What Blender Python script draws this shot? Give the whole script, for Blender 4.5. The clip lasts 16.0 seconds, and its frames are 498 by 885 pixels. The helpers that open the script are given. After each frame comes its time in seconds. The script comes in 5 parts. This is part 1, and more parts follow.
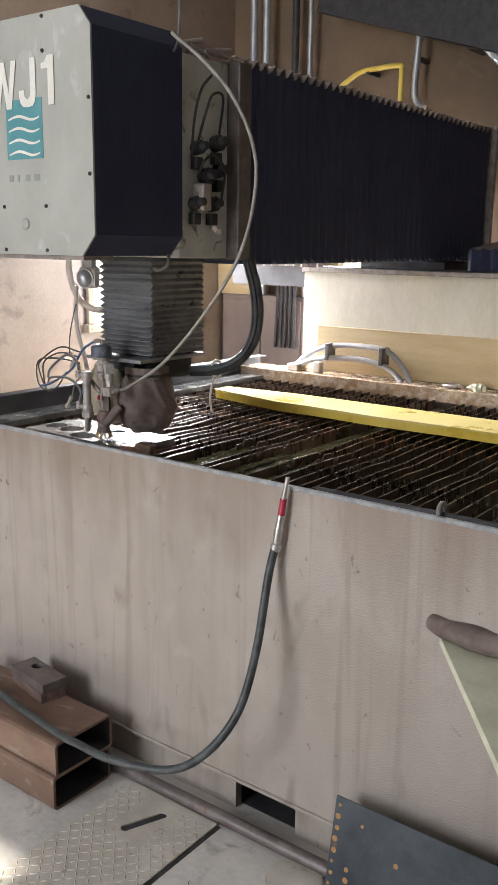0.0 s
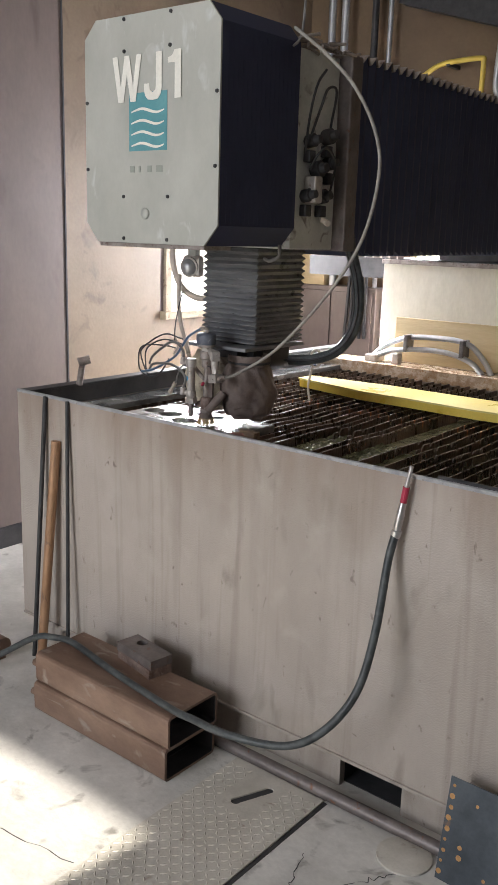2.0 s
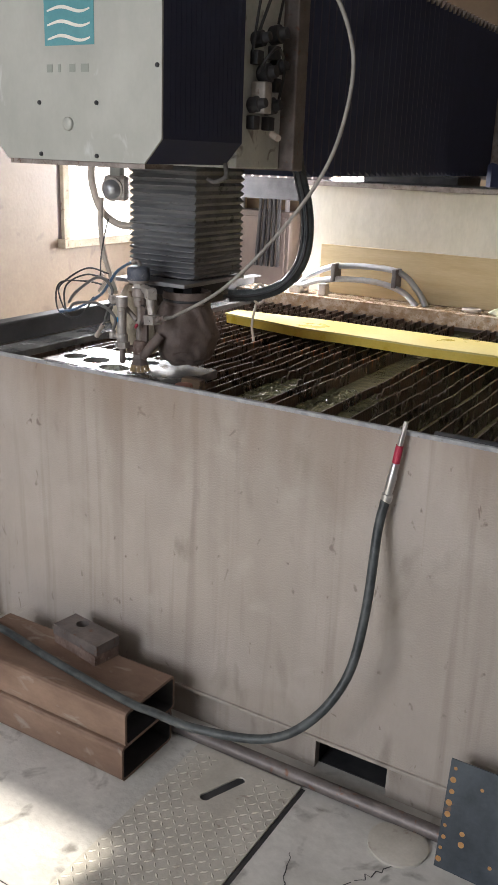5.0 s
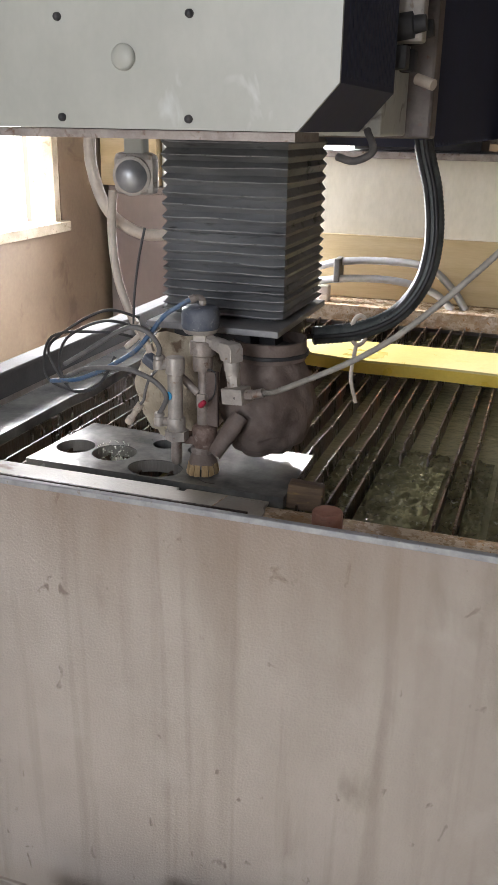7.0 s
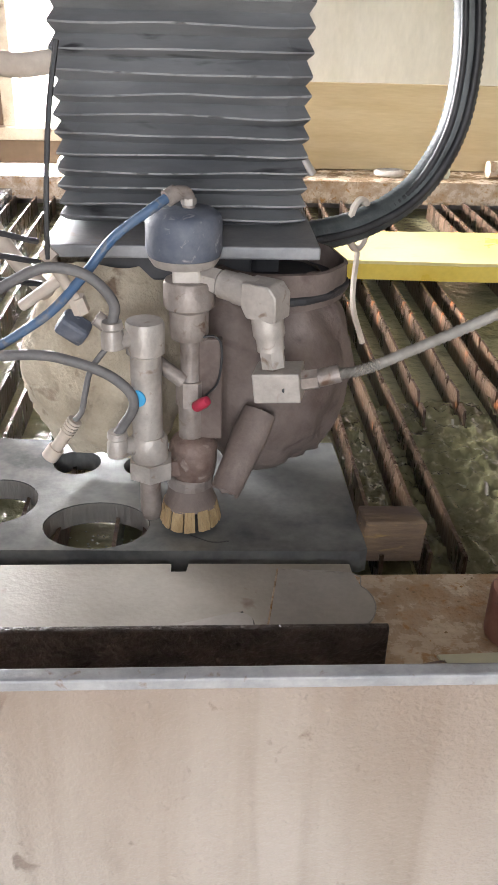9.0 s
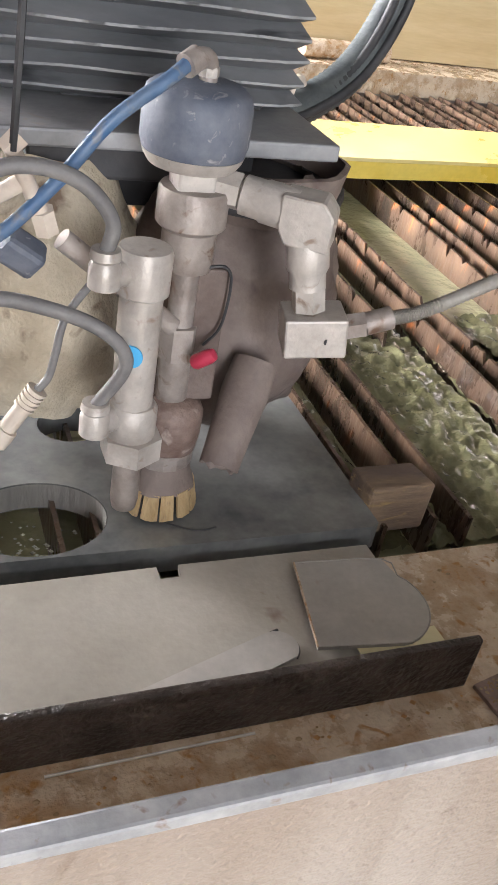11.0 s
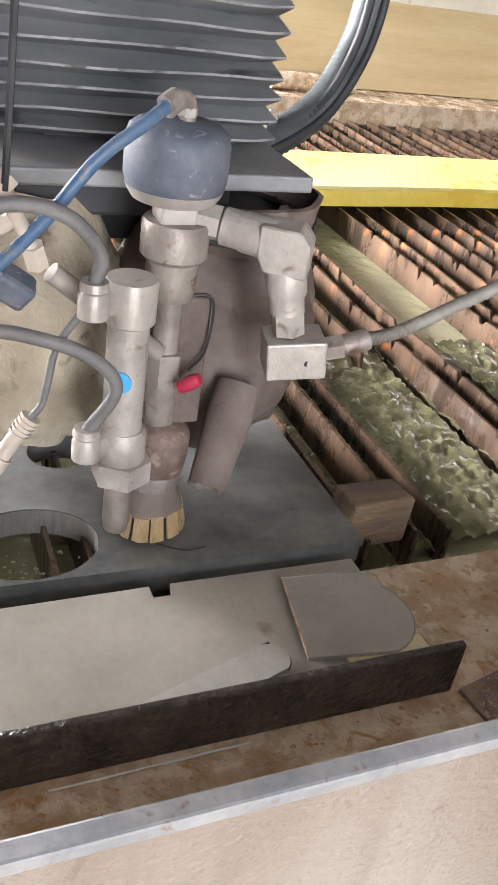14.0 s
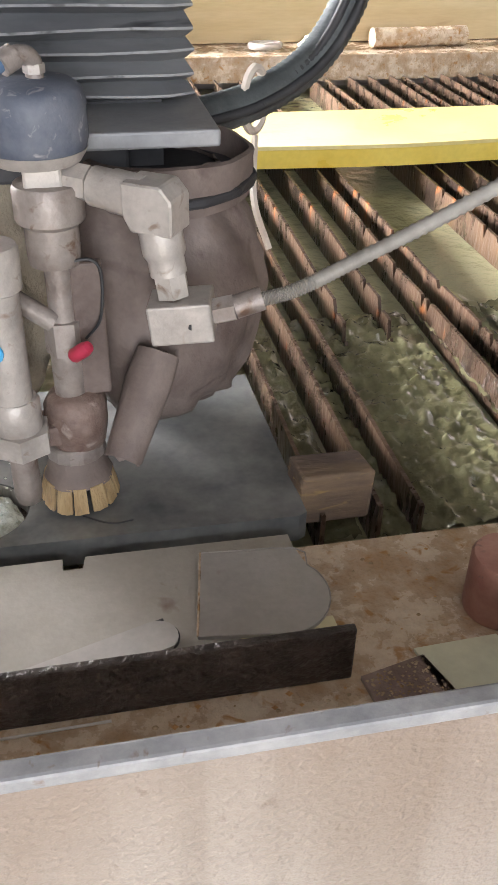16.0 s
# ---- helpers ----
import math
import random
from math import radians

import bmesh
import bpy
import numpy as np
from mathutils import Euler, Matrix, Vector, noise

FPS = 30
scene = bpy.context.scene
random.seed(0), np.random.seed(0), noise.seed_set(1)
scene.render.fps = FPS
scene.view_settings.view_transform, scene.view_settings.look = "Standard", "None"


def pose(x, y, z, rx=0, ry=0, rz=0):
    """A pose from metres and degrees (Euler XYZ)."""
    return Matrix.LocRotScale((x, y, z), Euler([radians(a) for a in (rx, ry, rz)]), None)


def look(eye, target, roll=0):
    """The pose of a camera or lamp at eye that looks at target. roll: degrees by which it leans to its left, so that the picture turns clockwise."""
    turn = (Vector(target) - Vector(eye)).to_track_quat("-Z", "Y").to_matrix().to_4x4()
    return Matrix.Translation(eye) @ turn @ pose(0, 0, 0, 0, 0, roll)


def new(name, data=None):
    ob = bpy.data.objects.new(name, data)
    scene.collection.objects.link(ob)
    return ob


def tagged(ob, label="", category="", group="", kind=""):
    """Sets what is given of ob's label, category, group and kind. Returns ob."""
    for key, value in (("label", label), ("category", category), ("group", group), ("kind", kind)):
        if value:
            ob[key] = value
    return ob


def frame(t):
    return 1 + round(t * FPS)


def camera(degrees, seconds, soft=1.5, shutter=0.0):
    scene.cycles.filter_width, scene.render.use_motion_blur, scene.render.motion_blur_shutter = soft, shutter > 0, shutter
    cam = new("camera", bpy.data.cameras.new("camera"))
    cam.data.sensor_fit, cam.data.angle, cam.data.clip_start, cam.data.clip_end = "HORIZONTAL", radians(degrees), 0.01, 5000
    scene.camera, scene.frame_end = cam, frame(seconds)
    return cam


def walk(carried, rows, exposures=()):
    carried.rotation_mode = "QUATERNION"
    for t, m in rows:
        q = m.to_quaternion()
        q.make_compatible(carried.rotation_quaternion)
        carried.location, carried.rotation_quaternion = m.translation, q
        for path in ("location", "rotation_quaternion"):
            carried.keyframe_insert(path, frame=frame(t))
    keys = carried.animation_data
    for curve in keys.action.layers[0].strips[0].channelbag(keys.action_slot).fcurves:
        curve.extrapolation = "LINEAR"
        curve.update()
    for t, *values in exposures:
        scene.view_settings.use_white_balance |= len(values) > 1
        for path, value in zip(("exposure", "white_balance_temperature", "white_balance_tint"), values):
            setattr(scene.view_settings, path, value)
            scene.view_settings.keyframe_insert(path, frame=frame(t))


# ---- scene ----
cam = camera(31.7, 16.0)
EXPOSURES = [(0.0, 1.2), (0.6, 1.2), (2.0, 0.98), (4.2, 1.0), (6.3, 0.92), (7.1, 0.98), (7.6, 1.35), (8.0, 1.5), (8.6, 1.65), (10.8, 2.0), (13.5, 2.1), (15.0, 2.05), (16.0, 1.95)]
PATH = [
    (0, (-0.052, 0.111, 1.507), (-1.225, 1.669, 1.064), 0.8),
    (0.5, (-0.146, -0.004, 1.519), (-1.295, 1.573, 1.081), -0.3),
    (1, (-0.191, -0.062, 1.52), (-1.36, 1.497, 1.072), 1.8),
    (1.5, (-0.197, -0.076, 1.515), (-1.397, 1.45, 1.037), 1.9),
    (2, (-0.198, -0.081, 1.513), (-1.419, 1.433, 1.043), 1.7),
    (2.5, (-0.206, -0.077, 1.511), (-1.422, 1.437, 1.033), 1.8),
    (3, (-0.224, -0.068, 1.51), (-1.391, 1.476, 1.006), 2.1),
    (3.5, (-0.274, -0.072, 1.508), (-1.413, 1.478, 0.961), 1.2),
    (4, (-0.322, -0.061, 1.502), (-1.319, 1.566, 0.904), 1.5),
    (4.2, (-0.348, -0.065, 1.5), (-1.39, 1.527, 0.883), 1.8),
    (6.3, (-1.177, 0.459, 1.477), (-1.934, 2.204, 0.858), 3.1),
    (6.5, (-1.288, 0.511, 1.459), (-2.037, 2.261, 0.845), 3.1),
    (7, (-1.565, 0.689, 1.475), (-2.168, 2.47, 0.793), 1.0),
    (7.5, (-1.824, 0.827, 1.461), (-2.061, 2.665, 0.709), -1.0),
    (8, (-1.949, 0.949, 1.447), (-1.99, 2.786, 0.657), 1.5),
    (8.5, (-2.031, 1.156, 1.399), (-2.038, 2.966, 0.547), 1.2),
    (10.8, (-2.285, 1.557, 1.297), (-1.589, 3.067, 0.185), 10.4),
    (11, (-2.288, 1.561, 1.297), (-1.581, 3.069, 0.189), 10.7),
    (11.5, (-2.298, 1.571, 1.297), (-1.58, 3.077, 0.194), 11.2),
    (12, (-2.302, 1.574, 1.295), (-1.58, 3.08, 0.194), 11.4),
    (12.5, (-2.302, 1.572, 1.295), (-1.584, 3.085, 0.202), 11.3),
    (13, (-2.303, 1.566, 1.298), (-1.576, 3.082, 0.216), 11.3),
    (13.5, (-2.307, 1.555, 1.302), (-1.566, 3.077, 0.236), 10.8),
    (14, (-2.301, 1.543, 1.305), (-1.545, 3.068, 0.254), 9.6),
    (14.5, (-2.251, 1.54, 1.296), (-1.524, 3.052, 0.207), 6.2),
    (15, (-2.179, 1.523, 1.3), (-1.587, 3.083, 0.198), 4.0),
    (15.5, (-2.13, 1.517, 1.294), (-1.67, 3.089, 0.146), 3.2),
    (16, (-2.108, 1.509, 1.299), (-1.754, 3.124, 0.173), 1.3),
]
walk(cam, [(t, look(eye, target, roll)) for t, eye, target, roll in PATH], EXPOSURES)

# ---- light ----
world = bpy.data.worlds.new("world")
scene.world = world
world.use_nodes = True
wn = world.node_tree.nodes
sky = wn.new("ShaderNodeTexSky")
sky.sky_type = "NISHITA"
sky.sun_disc = False
sky.sun_elevation = radians(33)
sky.sun_rotation = radians(190)
world.node_tree.links.new(sky.outputs[0], wn["Background"].inputs[0])
wn["Background"].inputs[1].default_value = 0.06
sun = new("sun", bpy.data.lights.new("sun", "SUN"))
sun.data.energy, sun.data.angle, sun.data.color = 5.0, radians(0.5), (1.0, 0.93, 0.82)
sun.matrix_world = look((-3.2, -6.2, 4.05), (-2.1, 0.0, 0.0))


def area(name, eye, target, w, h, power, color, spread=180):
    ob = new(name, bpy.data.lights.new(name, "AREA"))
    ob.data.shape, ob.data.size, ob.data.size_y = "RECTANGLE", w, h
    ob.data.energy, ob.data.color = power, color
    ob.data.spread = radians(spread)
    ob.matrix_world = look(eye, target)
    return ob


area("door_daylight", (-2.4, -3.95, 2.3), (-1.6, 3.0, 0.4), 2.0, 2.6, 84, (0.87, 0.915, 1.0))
area("window_daylight", (-3.62, 3.72, 1.45), (-0.7, 3.2, 0.75), 0.62, 0.72, 46, (0.97, 0.96, 1.0), 96)
area("rear_window_daylight", (-2.55, 4.68, 1.42), (-2.4, 2.0, 0.8), 0.42, 1.0, 46, (0.97, 0.96, 1.0), 130)

# ---- materials ----


def mat(name, c1, c2, rough=0.6, metal=0.0, scale=6.0, spots=None, spot=0.62, bump=0.15, fine=90.0, stretch=(1, 1, 1), per=0.0, rough2=None, grain=0.1):
    """Two colours mixed by coarse noise, optional spots of a third, fine grain in colour and relief."""
    m = bpy.data.materials.new(name)
    m.use_nodes = True
    nt = m.node_tree
    b = nt.nodes["Principled BSDF"]
    tc = nt.nodes.new("ShaderNodeTexCoord")
    mp = nt.nodes.new("ShaderNodeMapping")
    mp.inputs["Scale"].default_value = stretch
    nt.links.new(tc.outputs["Object"], mp.inputs[0])
    n1 = nt.nodes.new("ShaderNodeTexNoise")
    n1.inputs["Scale"].default_value, n1.inputs["Detail"].default_value, n1.inputs["Roughness"].default_value = scale, 6, 0.65
    n2 = nt.nodes.new("ShaderNodeTexNoise")
    n2.inputs["Scale"].default_value, n2.inputs["Detail"].default_value = fine, 3
    for n in (n1, n2):
        nt.links.new(mp.outputs[0], n.inputs["Vector"])
    ramp = nt.nodes.new("ShaderNodeValToRGB")
    e = ramp.color_ramp.elements
    e[0].position, e[0].color = 0.36, (*c1, 1)
    e[1].position, e[1].color = 0.64, (*c2, 1)
    nt.links.new(n1.outputs[0], ramp.inputs[0])
    last = ramp.outputs[0]
    if spots:
        n3 = nt.nodes.new("ShaderNodeTexNoise")
        n3.inputs["Scale"].default_value, n3.inputs["Detail"].default_value, n3.inputs["Distortion"].default_value = scale * 3.1, 4, 0.6
        nt.links.new(mp.outputs[0], n3.inputs["Vector"])
        r3 = nt.nodes.new("ShaderNodeValToRGB")
        r3.color_ramp.elements[0].position, r3.color_ramp.elements[1].position = spot, spot + 0.12
        nt.links.new(n3.outputs[0], r3.inputs[0])
        mx = nt.nodes.new("ShaderNodeMix")
        mx.data_type = "RGBA"
        nt.links.new(r3.outputs[0], mx.inputs[0])
        nt.links.new(last, mx.inputs[6])
        mx.inputs[7].default_value = (*spots, 1)
        last = mx.outputs[2]
    hv = nt.nodes.new("ShaderNodeHueSaturation")
    nt.links.new(last, hv.inputs["Color"])
    mr = nt.nodes.new("ShaderNodeMapRange")
    mr.inputs[3].default_value, mr.inputs[4].default_value = 1 - grain, 1 + grain
    nt.links.new(n2.outputs[0], mr.inputs[0])
    if per:
        oi = nt.nodes.new("ShaderNodeObjectInfo")
        m2 = nt.nodes.new("ShaderNodeMapRange")
        m2.inputs[3].default_value, m2.inputs[4].default_value = 1 - per, 1 + per
        nt.links.new(oi.outputs["Random"], m2.inputs[0])
        mul = nt.nodes.new("ShaderNodeMath")
        mul.operation = "MULTIPLY"
        nt.links.new(mr.outputs[0], mul.inputs[0])
        nt.links.new(m2.outputs[0], mul.inputs[1])
        nt.links.new(mul.outputs[0], hv.inputs["Value"])
    else:
        nt.links.new(mr.outputs[0], hv.inputs["Value"])
    nt.links.new(hv.outputs[0], b.inputs["Base Color"])
    b.inputs["Metallic"].default_value = metal
    rr = nt.nodes.new("ShaderNodeMapRange")
    rr.inputs[1].default_value, rr.inputs[2].default_value = 0.3, 0.7
    rr.inputs[3].default_value, rr.inputs[4].default_value = rough, rough2 if rough2 is not None else min(1, rough + 0.18)
    nt.links.new(n1.outputs[0], rr.inputs[0])
    nt.links.new(rr.outputs[0], b.inputs["Roughness"])
    if bump:
        bp = nt.nodes.new("ShaderNodeBump")
        bp.inputs["Strength"].default_value, bp.inputs["Distance"].default_value = bump, 0.004
        ad = nt.nodes.new("ShaderNodeMath")
        ad.operation = "ADD"
        nt.links.new(n1.outputs[0], ad.inputs[0])
        nt.links.new(n2.outputs[0], ad.inputs[1])
        nt.links.new(ad.outputs[0], bp.inputs["Height"])
        nt.links.new(bp.outputs[0], b.inputs["Normal"])
    return m


M_TANK = mat("tank_paint", (0.37, 0.325, 0.285), (0.45, 0.40, 0.355), 0.42, 0, 2.6, (0.30, 0.26, 0.22), 0.63, 0.05, 110, (1.0, 1.0, 0.4), grain=0.035)


def scuff(m):
    """Adds small dark scuffs, faint downward streaks and an orange-peel relief to a paint."""
    nt = m.node_tree
    b = nt.nodes["Principled BSDF"]
    tc = nt.nodes.new("ShaderNodeTexCoord")
    last = b.inputs["Base Color"].links[0].from_socket
    for sc, scale, lo, hi, col, amount in (((1, 1, 0.6), 36, 0.68, 0.74, (0.13, 0.095, 0.075), 0.7), ((22, 22, 1.1), 1.0, 0.56, 0.74, (0.25, 0.205, 0.165), 0.6), ((9, 9, 0.35), 1.0, 0.58, 0.7, (0.27, 0.225, 0.185), 0.5), ((1, 1, 1), 1.6, 0.48, 0.72, (0.32, 0.275, 0.235), 0.7), ((1, 1, 1), 7, 0.56, 0.74, (0.46, 0.42, 0.375), 0.6)):
        mp = nt.nodes.new("ShaderNodeMapping")
        mp.inputs["Scale"].default_value = sc
        nt.links.new(tc.outputs["Object"], mp.inputs[0])
        n = nt.nodes.new("ShaderNodeTexNoise")
        n.inputs["Scale"].default_value, n.inputs["Detail"].default_value, n.inputs["Distortion"].default_value = scale, 5, 0.5
        nt.links.new(mp.outputs[0], n.inputs["Vector"])
        r = nt.nodes.new("ShaderNodeMapRange")
        r.inputs[1].default_value, r.inputs[2].default_value, r.inputs[4].default_value = lo, hi, amount
        nt.links.new(n.outputs[0], r.inputs[0])
        mx = nt.nodes.new("ShaderNodeMix")
        mx.data_type = "RGBA"
        nt.links.new(r.outputs[0], mx.inputs[0])
        nt.links.new(last, mx.inputs[6])
        mx.inputs[7].default_value = (*col, 1)
        last = mx.outputs[2]
    # uneven brown runs below the rim, darker towards the top
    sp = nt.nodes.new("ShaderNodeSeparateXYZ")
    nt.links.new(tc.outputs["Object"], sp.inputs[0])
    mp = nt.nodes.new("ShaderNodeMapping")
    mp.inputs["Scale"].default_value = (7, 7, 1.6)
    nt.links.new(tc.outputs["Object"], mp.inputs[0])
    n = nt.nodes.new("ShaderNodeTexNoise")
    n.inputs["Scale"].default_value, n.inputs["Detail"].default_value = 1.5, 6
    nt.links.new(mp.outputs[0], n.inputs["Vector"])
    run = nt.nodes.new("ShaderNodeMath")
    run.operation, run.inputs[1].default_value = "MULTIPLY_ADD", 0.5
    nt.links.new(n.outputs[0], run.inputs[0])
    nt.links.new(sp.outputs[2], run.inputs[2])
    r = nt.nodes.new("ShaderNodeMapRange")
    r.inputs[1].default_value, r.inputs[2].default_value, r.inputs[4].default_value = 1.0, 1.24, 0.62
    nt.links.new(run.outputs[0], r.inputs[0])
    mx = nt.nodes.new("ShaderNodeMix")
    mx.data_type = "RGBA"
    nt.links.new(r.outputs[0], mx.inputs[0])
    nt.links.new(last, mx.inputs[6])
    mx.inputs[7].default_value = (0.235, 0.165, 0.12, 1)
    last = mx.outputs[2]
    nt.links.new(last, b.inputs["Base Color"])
    n = nt.nodes.new("ShaderNodeTexNoise")
    n.inputs["Scale"].default_value, n.inputs["Detail"].default_value = 210, 2
    nt.links.new(tc.outputs["Object"], n.inputs["Vector"])
    bp = nt.nodes.new("ShaderNodeBump")
    bp.inputs["Strength"].default_value, bp.inputs["Distance"].default_value = 0.7, 0.003
    nt.links.new(n.outputs[0], bp.inputs["Height"])
    nt.links.new(b.inputs["Normal"].links[0].from_socket, bp.inputs["Normal"])
    nt.links.new(bp.outputs[0], b.inputs["Normal"])


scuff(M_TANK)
M_RUST = mat("rusty_steel", (0.41, 0.275, 0.165), (0.62, 0.52, 0.405), 0.08, 0.05, 28, (0.38, 0.21, 0.085), 0.58, 0.7, 160, rough2=0.45)
M_RIM = mat("worn_rim", (0.26, 0.265, 0.28), (0.40, 0.40, 0.41), 0.5, 0.1, 30, (0.2, 0.13, 0.09), 0.64, 0.15, 200)
M_SLAT = mat("slat_rust", (0.026, 0.018, 0.014), (0.115, 0.070, 0.044), 0.2, 0.15, 13, (0.40, 0.125, 0.03), 0.66, 0.3, 150, (1, 1, 0.35), per=0.4)
M_PLATE = mat("wet_plate", (0.11, 0.115, 0.118), (0.36, 0.36, 0.342), 0.06, 0.25, 5, (0.2, 0.2, 0.19), 0.66, 0.06, 140, rough2=0.32)
M_VALVE = mat("pale_valve_plate", (0.50, 0.52, 0.48), (0.68, 0.69, 0.65), 0.28, 0, 7, (0.24, 0.22, 0.2), 0.60, 0.05, 120)
M_CUT = mat("cut_steel", (0.30, 0.29, 0.27), (0.42, 0.40, 0.37), 0.4, 0.6, 30, None, 0.6, 0.5, 220, (1, 1, 0.2))
M_SHEET = mat("grey_sheet", (0.32, 0.295, 0.255), (0.44, 0.41, 0.36), 0.36, 0.1, 6, (0.20, 0.13, 0.095), 0.62, 0.15, 180, rough2=0.6)
M_ANGLE = mat("pitted_angle", (0.026, 0.020, 0.018), (0.075, 0.058, 0.050), 0.28, 0.2, 40, (0.17, 0.13, 0.105), 0.66, 1.0, 170)
M_PANEL = mat("panel_white", (0.40, 0.405, 0.365), (0.48, 0.485, 0.44), 0.3, 0, 5, (0.60, 0.62, 0.60), 0.64, 0.03, 120, (1, 1, 0.6), rough2=0.5, grain=0.04)
M_NAVY = mat("navy_cover", (0.024, 0.030, 0.072), (0.040, 0.049, 0.100), 0.6, 0, 8, None, 0.6, 0.1, 120)
M_BELLOW = mat("grey_bellows", (0.125, 0.128, 0.136), (0.25, 0.252, 0.258), 0.4, 0, 7, (0.03, 0.031, 0.034), 0.59, 0.12, 90, (0.5, 1, 1.6))
# fold edges are paler: wear, and the ridge highlight put into the colour
M_FOLD = mat("worn_lit_fold_edge", (0.13, 0.132, 0.138), (0.30, 0.30, 0.30), 0.5, 0, 16, (0.07, 0.07, 0.07), 0.58, 0.1, 90)
M_DUSTY = mat("dusty_metal", (0.225, 0.185, 0.165), (0.38, 0.335, 0.305), 0.42, 0.3, 26, (0.17, 0.105, 0.075), 0.60, 0.2, 200)
M_FLANGE = mat("grey_foot_plate", (0.20, 0.20, 0.208), (0.33, 0.33, 0.335), 0.4, 0.2, 14, (0.26, 0.22, 0.19), 0.62, 0.1, 160)
M_DUSTYL = mat("light_dusty_metal", (0.35, 0.315, 0.285), (0.53, 0.49, 0.45), 0.38, 0.25, 24, (0.27, 0.205, 0.16), 0.62, 0.15, 200)
M_CAP = mat("blue_grey_cap", (0.085, 0.10, 0.135), (0.16, 0.17, 0.20), 0.5, 0, 35, (0.36, 0.35, 0.35), 0.62, 0.15, 150)
M_GRIME = mat("brown_grime", (0.135, 0.085, 0.068), (0.27, 0.20, 0.17), 0.5, 0.1, 30, (0.33, 0.27, 0.235), 0.60, 0.4, 200)
M_FEED = mat("pale_ribbed_hose", (0.24, 0.22, 0.195), (0.37, 0.35, 0.315), 0.55, 0, 30, None, 0.6, 0.2, 150)
M_CREAM = mat("cream_canvas", (0.44, 0.37, 0.27), (0.62, 0.55, 0.43), 0.8, 0, 11, (0.22, 0.155, 0.11), 0.61, 0.5, 260)
M_BOOT = mat("dirty_canvas", (0.105, 0.075, 0.064), (0.25, 0.20, 0.175), 0.6, 0, 7, (0.10, 0.07, 0.06), 0.6, 0.2, 240)
M_BLACK = mat("black_rubber", (0.018, 0.018, 0.02), (0.05, 0.05, 0.052), 0.45, 0, 20, None, 0.6, 0.2, 150)
M_HOSEB = mat("dark_hose", (0.035, 0.04, 0.042), (0.09, 0.10, 0.10), 0.4, 0, 25, None, 0.6, 0.2, 150)
M_BLUET = mat("blue_tube", (0.045, 0.115, 0.24), (0.10, 0.15, 0.23), 0.4, 0, 30, (0.17, 0.18, 0.20), 0.56, 0.1, 150)
M_GREYT = mat("grey_tube", (0.115, 0.11, 0.11), (0.20, 0.19, 0.185), 0.5, 0, 30, None, 0.6, 0.2, 150)
M_BEIGET = mat("beige_tube", (0.48, 0.40, 0.33), (0.62, 0.55, 0.47), 0.5, 0, 20, None, 0.6, 0.1, 150)
M_YELLOW = mat("yellow_paint", (0.72, 0.50, 0.07), (0.78, 0.60, 0.13), 0.16, 0, 6, (0.55, 0.42, 0.2), 0.7, 0.08, 120, rough2=0.5)
# paler copy of the yellow: light on the beam's top put into the colour
M_YELLOWLIT = mat("lit_yellow_paint", (0.62, 0.49, 0.14), (0.72, 0.62, 0.29), 0.2, 0, 4, (0.70, 0.55, 0.18), 0.60, 0.08, 120, rough2=0.5)
M_WHITEP = mat("cream_panel", (0.56, 0.52, 0.42), (0.68, 0.64, 0.55), 0.5, 0, 3, (0.36, 0.25, 0.12), 0.68, 0.06, 100, (1, 1, 0.4))
M_BOARD = mat("plywood_board", (0.46, 0.35, 0.19), (0.56, 0.45, 0.27), 0.6, 0, 4, (0.3, 0.2, 0.1), 0.7, 0.15, 60, (0.4, 1, 3))
M_WOODB = mat("weathered_wood", (0.105, 0.075, 0.062), (0.24, 0.165, 0.105), 0.75, 0, 34, (0.38, 0.26, 0.11), 0.63, 0.6, 150, (0.25, 1, 1.5))
M_WALL = mat("brown_wall", (0.155, 0.122, 0.112), (0.215, 0.172, 0.155), 0.55, 0, 1.6, (0.145, 0.108, 0.098), 0.60, 0.1, 60, (1, 1, 0.5), rough2=0.4)
M_WALLN = mat("ochre_wall", (0.135, 0.092, 0.056), (0.205, 0.142, 0.085), 0.65, 0, 1.5, (0.25, 0.16, 0.1), 0.64, 0.1, 60)
M_WALLO = mat("ochre_board", (0.215, 0.16, 0.112), (0.29, 0.22, 0.155), 0.42, 0, 2.2, (0.17, 0.12, 0.088), 0.60, 0.15, 60, rough2=0.55)
# unseen ceiling, coloured pale so that it throws light down
M_CEIL = mat("bounce_ceiling", (0.66, 0.64, 0.60), (0.76, 0.74, 0.70), 0.8, 0, 2, None, 0.6, 0.1, 40)
M_FLOOR = mat("concrete_floor", (0.50, 0.485, 0.455), (0.72, 0.70, 0.665), 0.6, 0, 3.2, (0.26, 0.245, 0.225), 0.60, 0.3, 55)
M_TREAD = mat("tread_plate_steel", (0.47, 0.44, 0.385), (0.62, 0.585, 0.525), 0.45, 0.05, 6, (0.27, 0.2, 0.15), 0.66, 0.1, 120)
M_BEAM = mat("brown_steel_beam", (0.145, 0.085, 0.058), (0.25, 0.165, 0.12), 0.5, 0.1, 7, (0.30, 0.25, 0.21), 0.60, 0.2, 130, (0.5, 1, 1))
M_BLOCK = mat("dark_steel_block", (0.14, 0.12, 0.115), (0.23, 0.20, 0.19), 0.4, 0.4, 16, (0.2, 0.1, 0.06), 0.62, 0.2, 160)
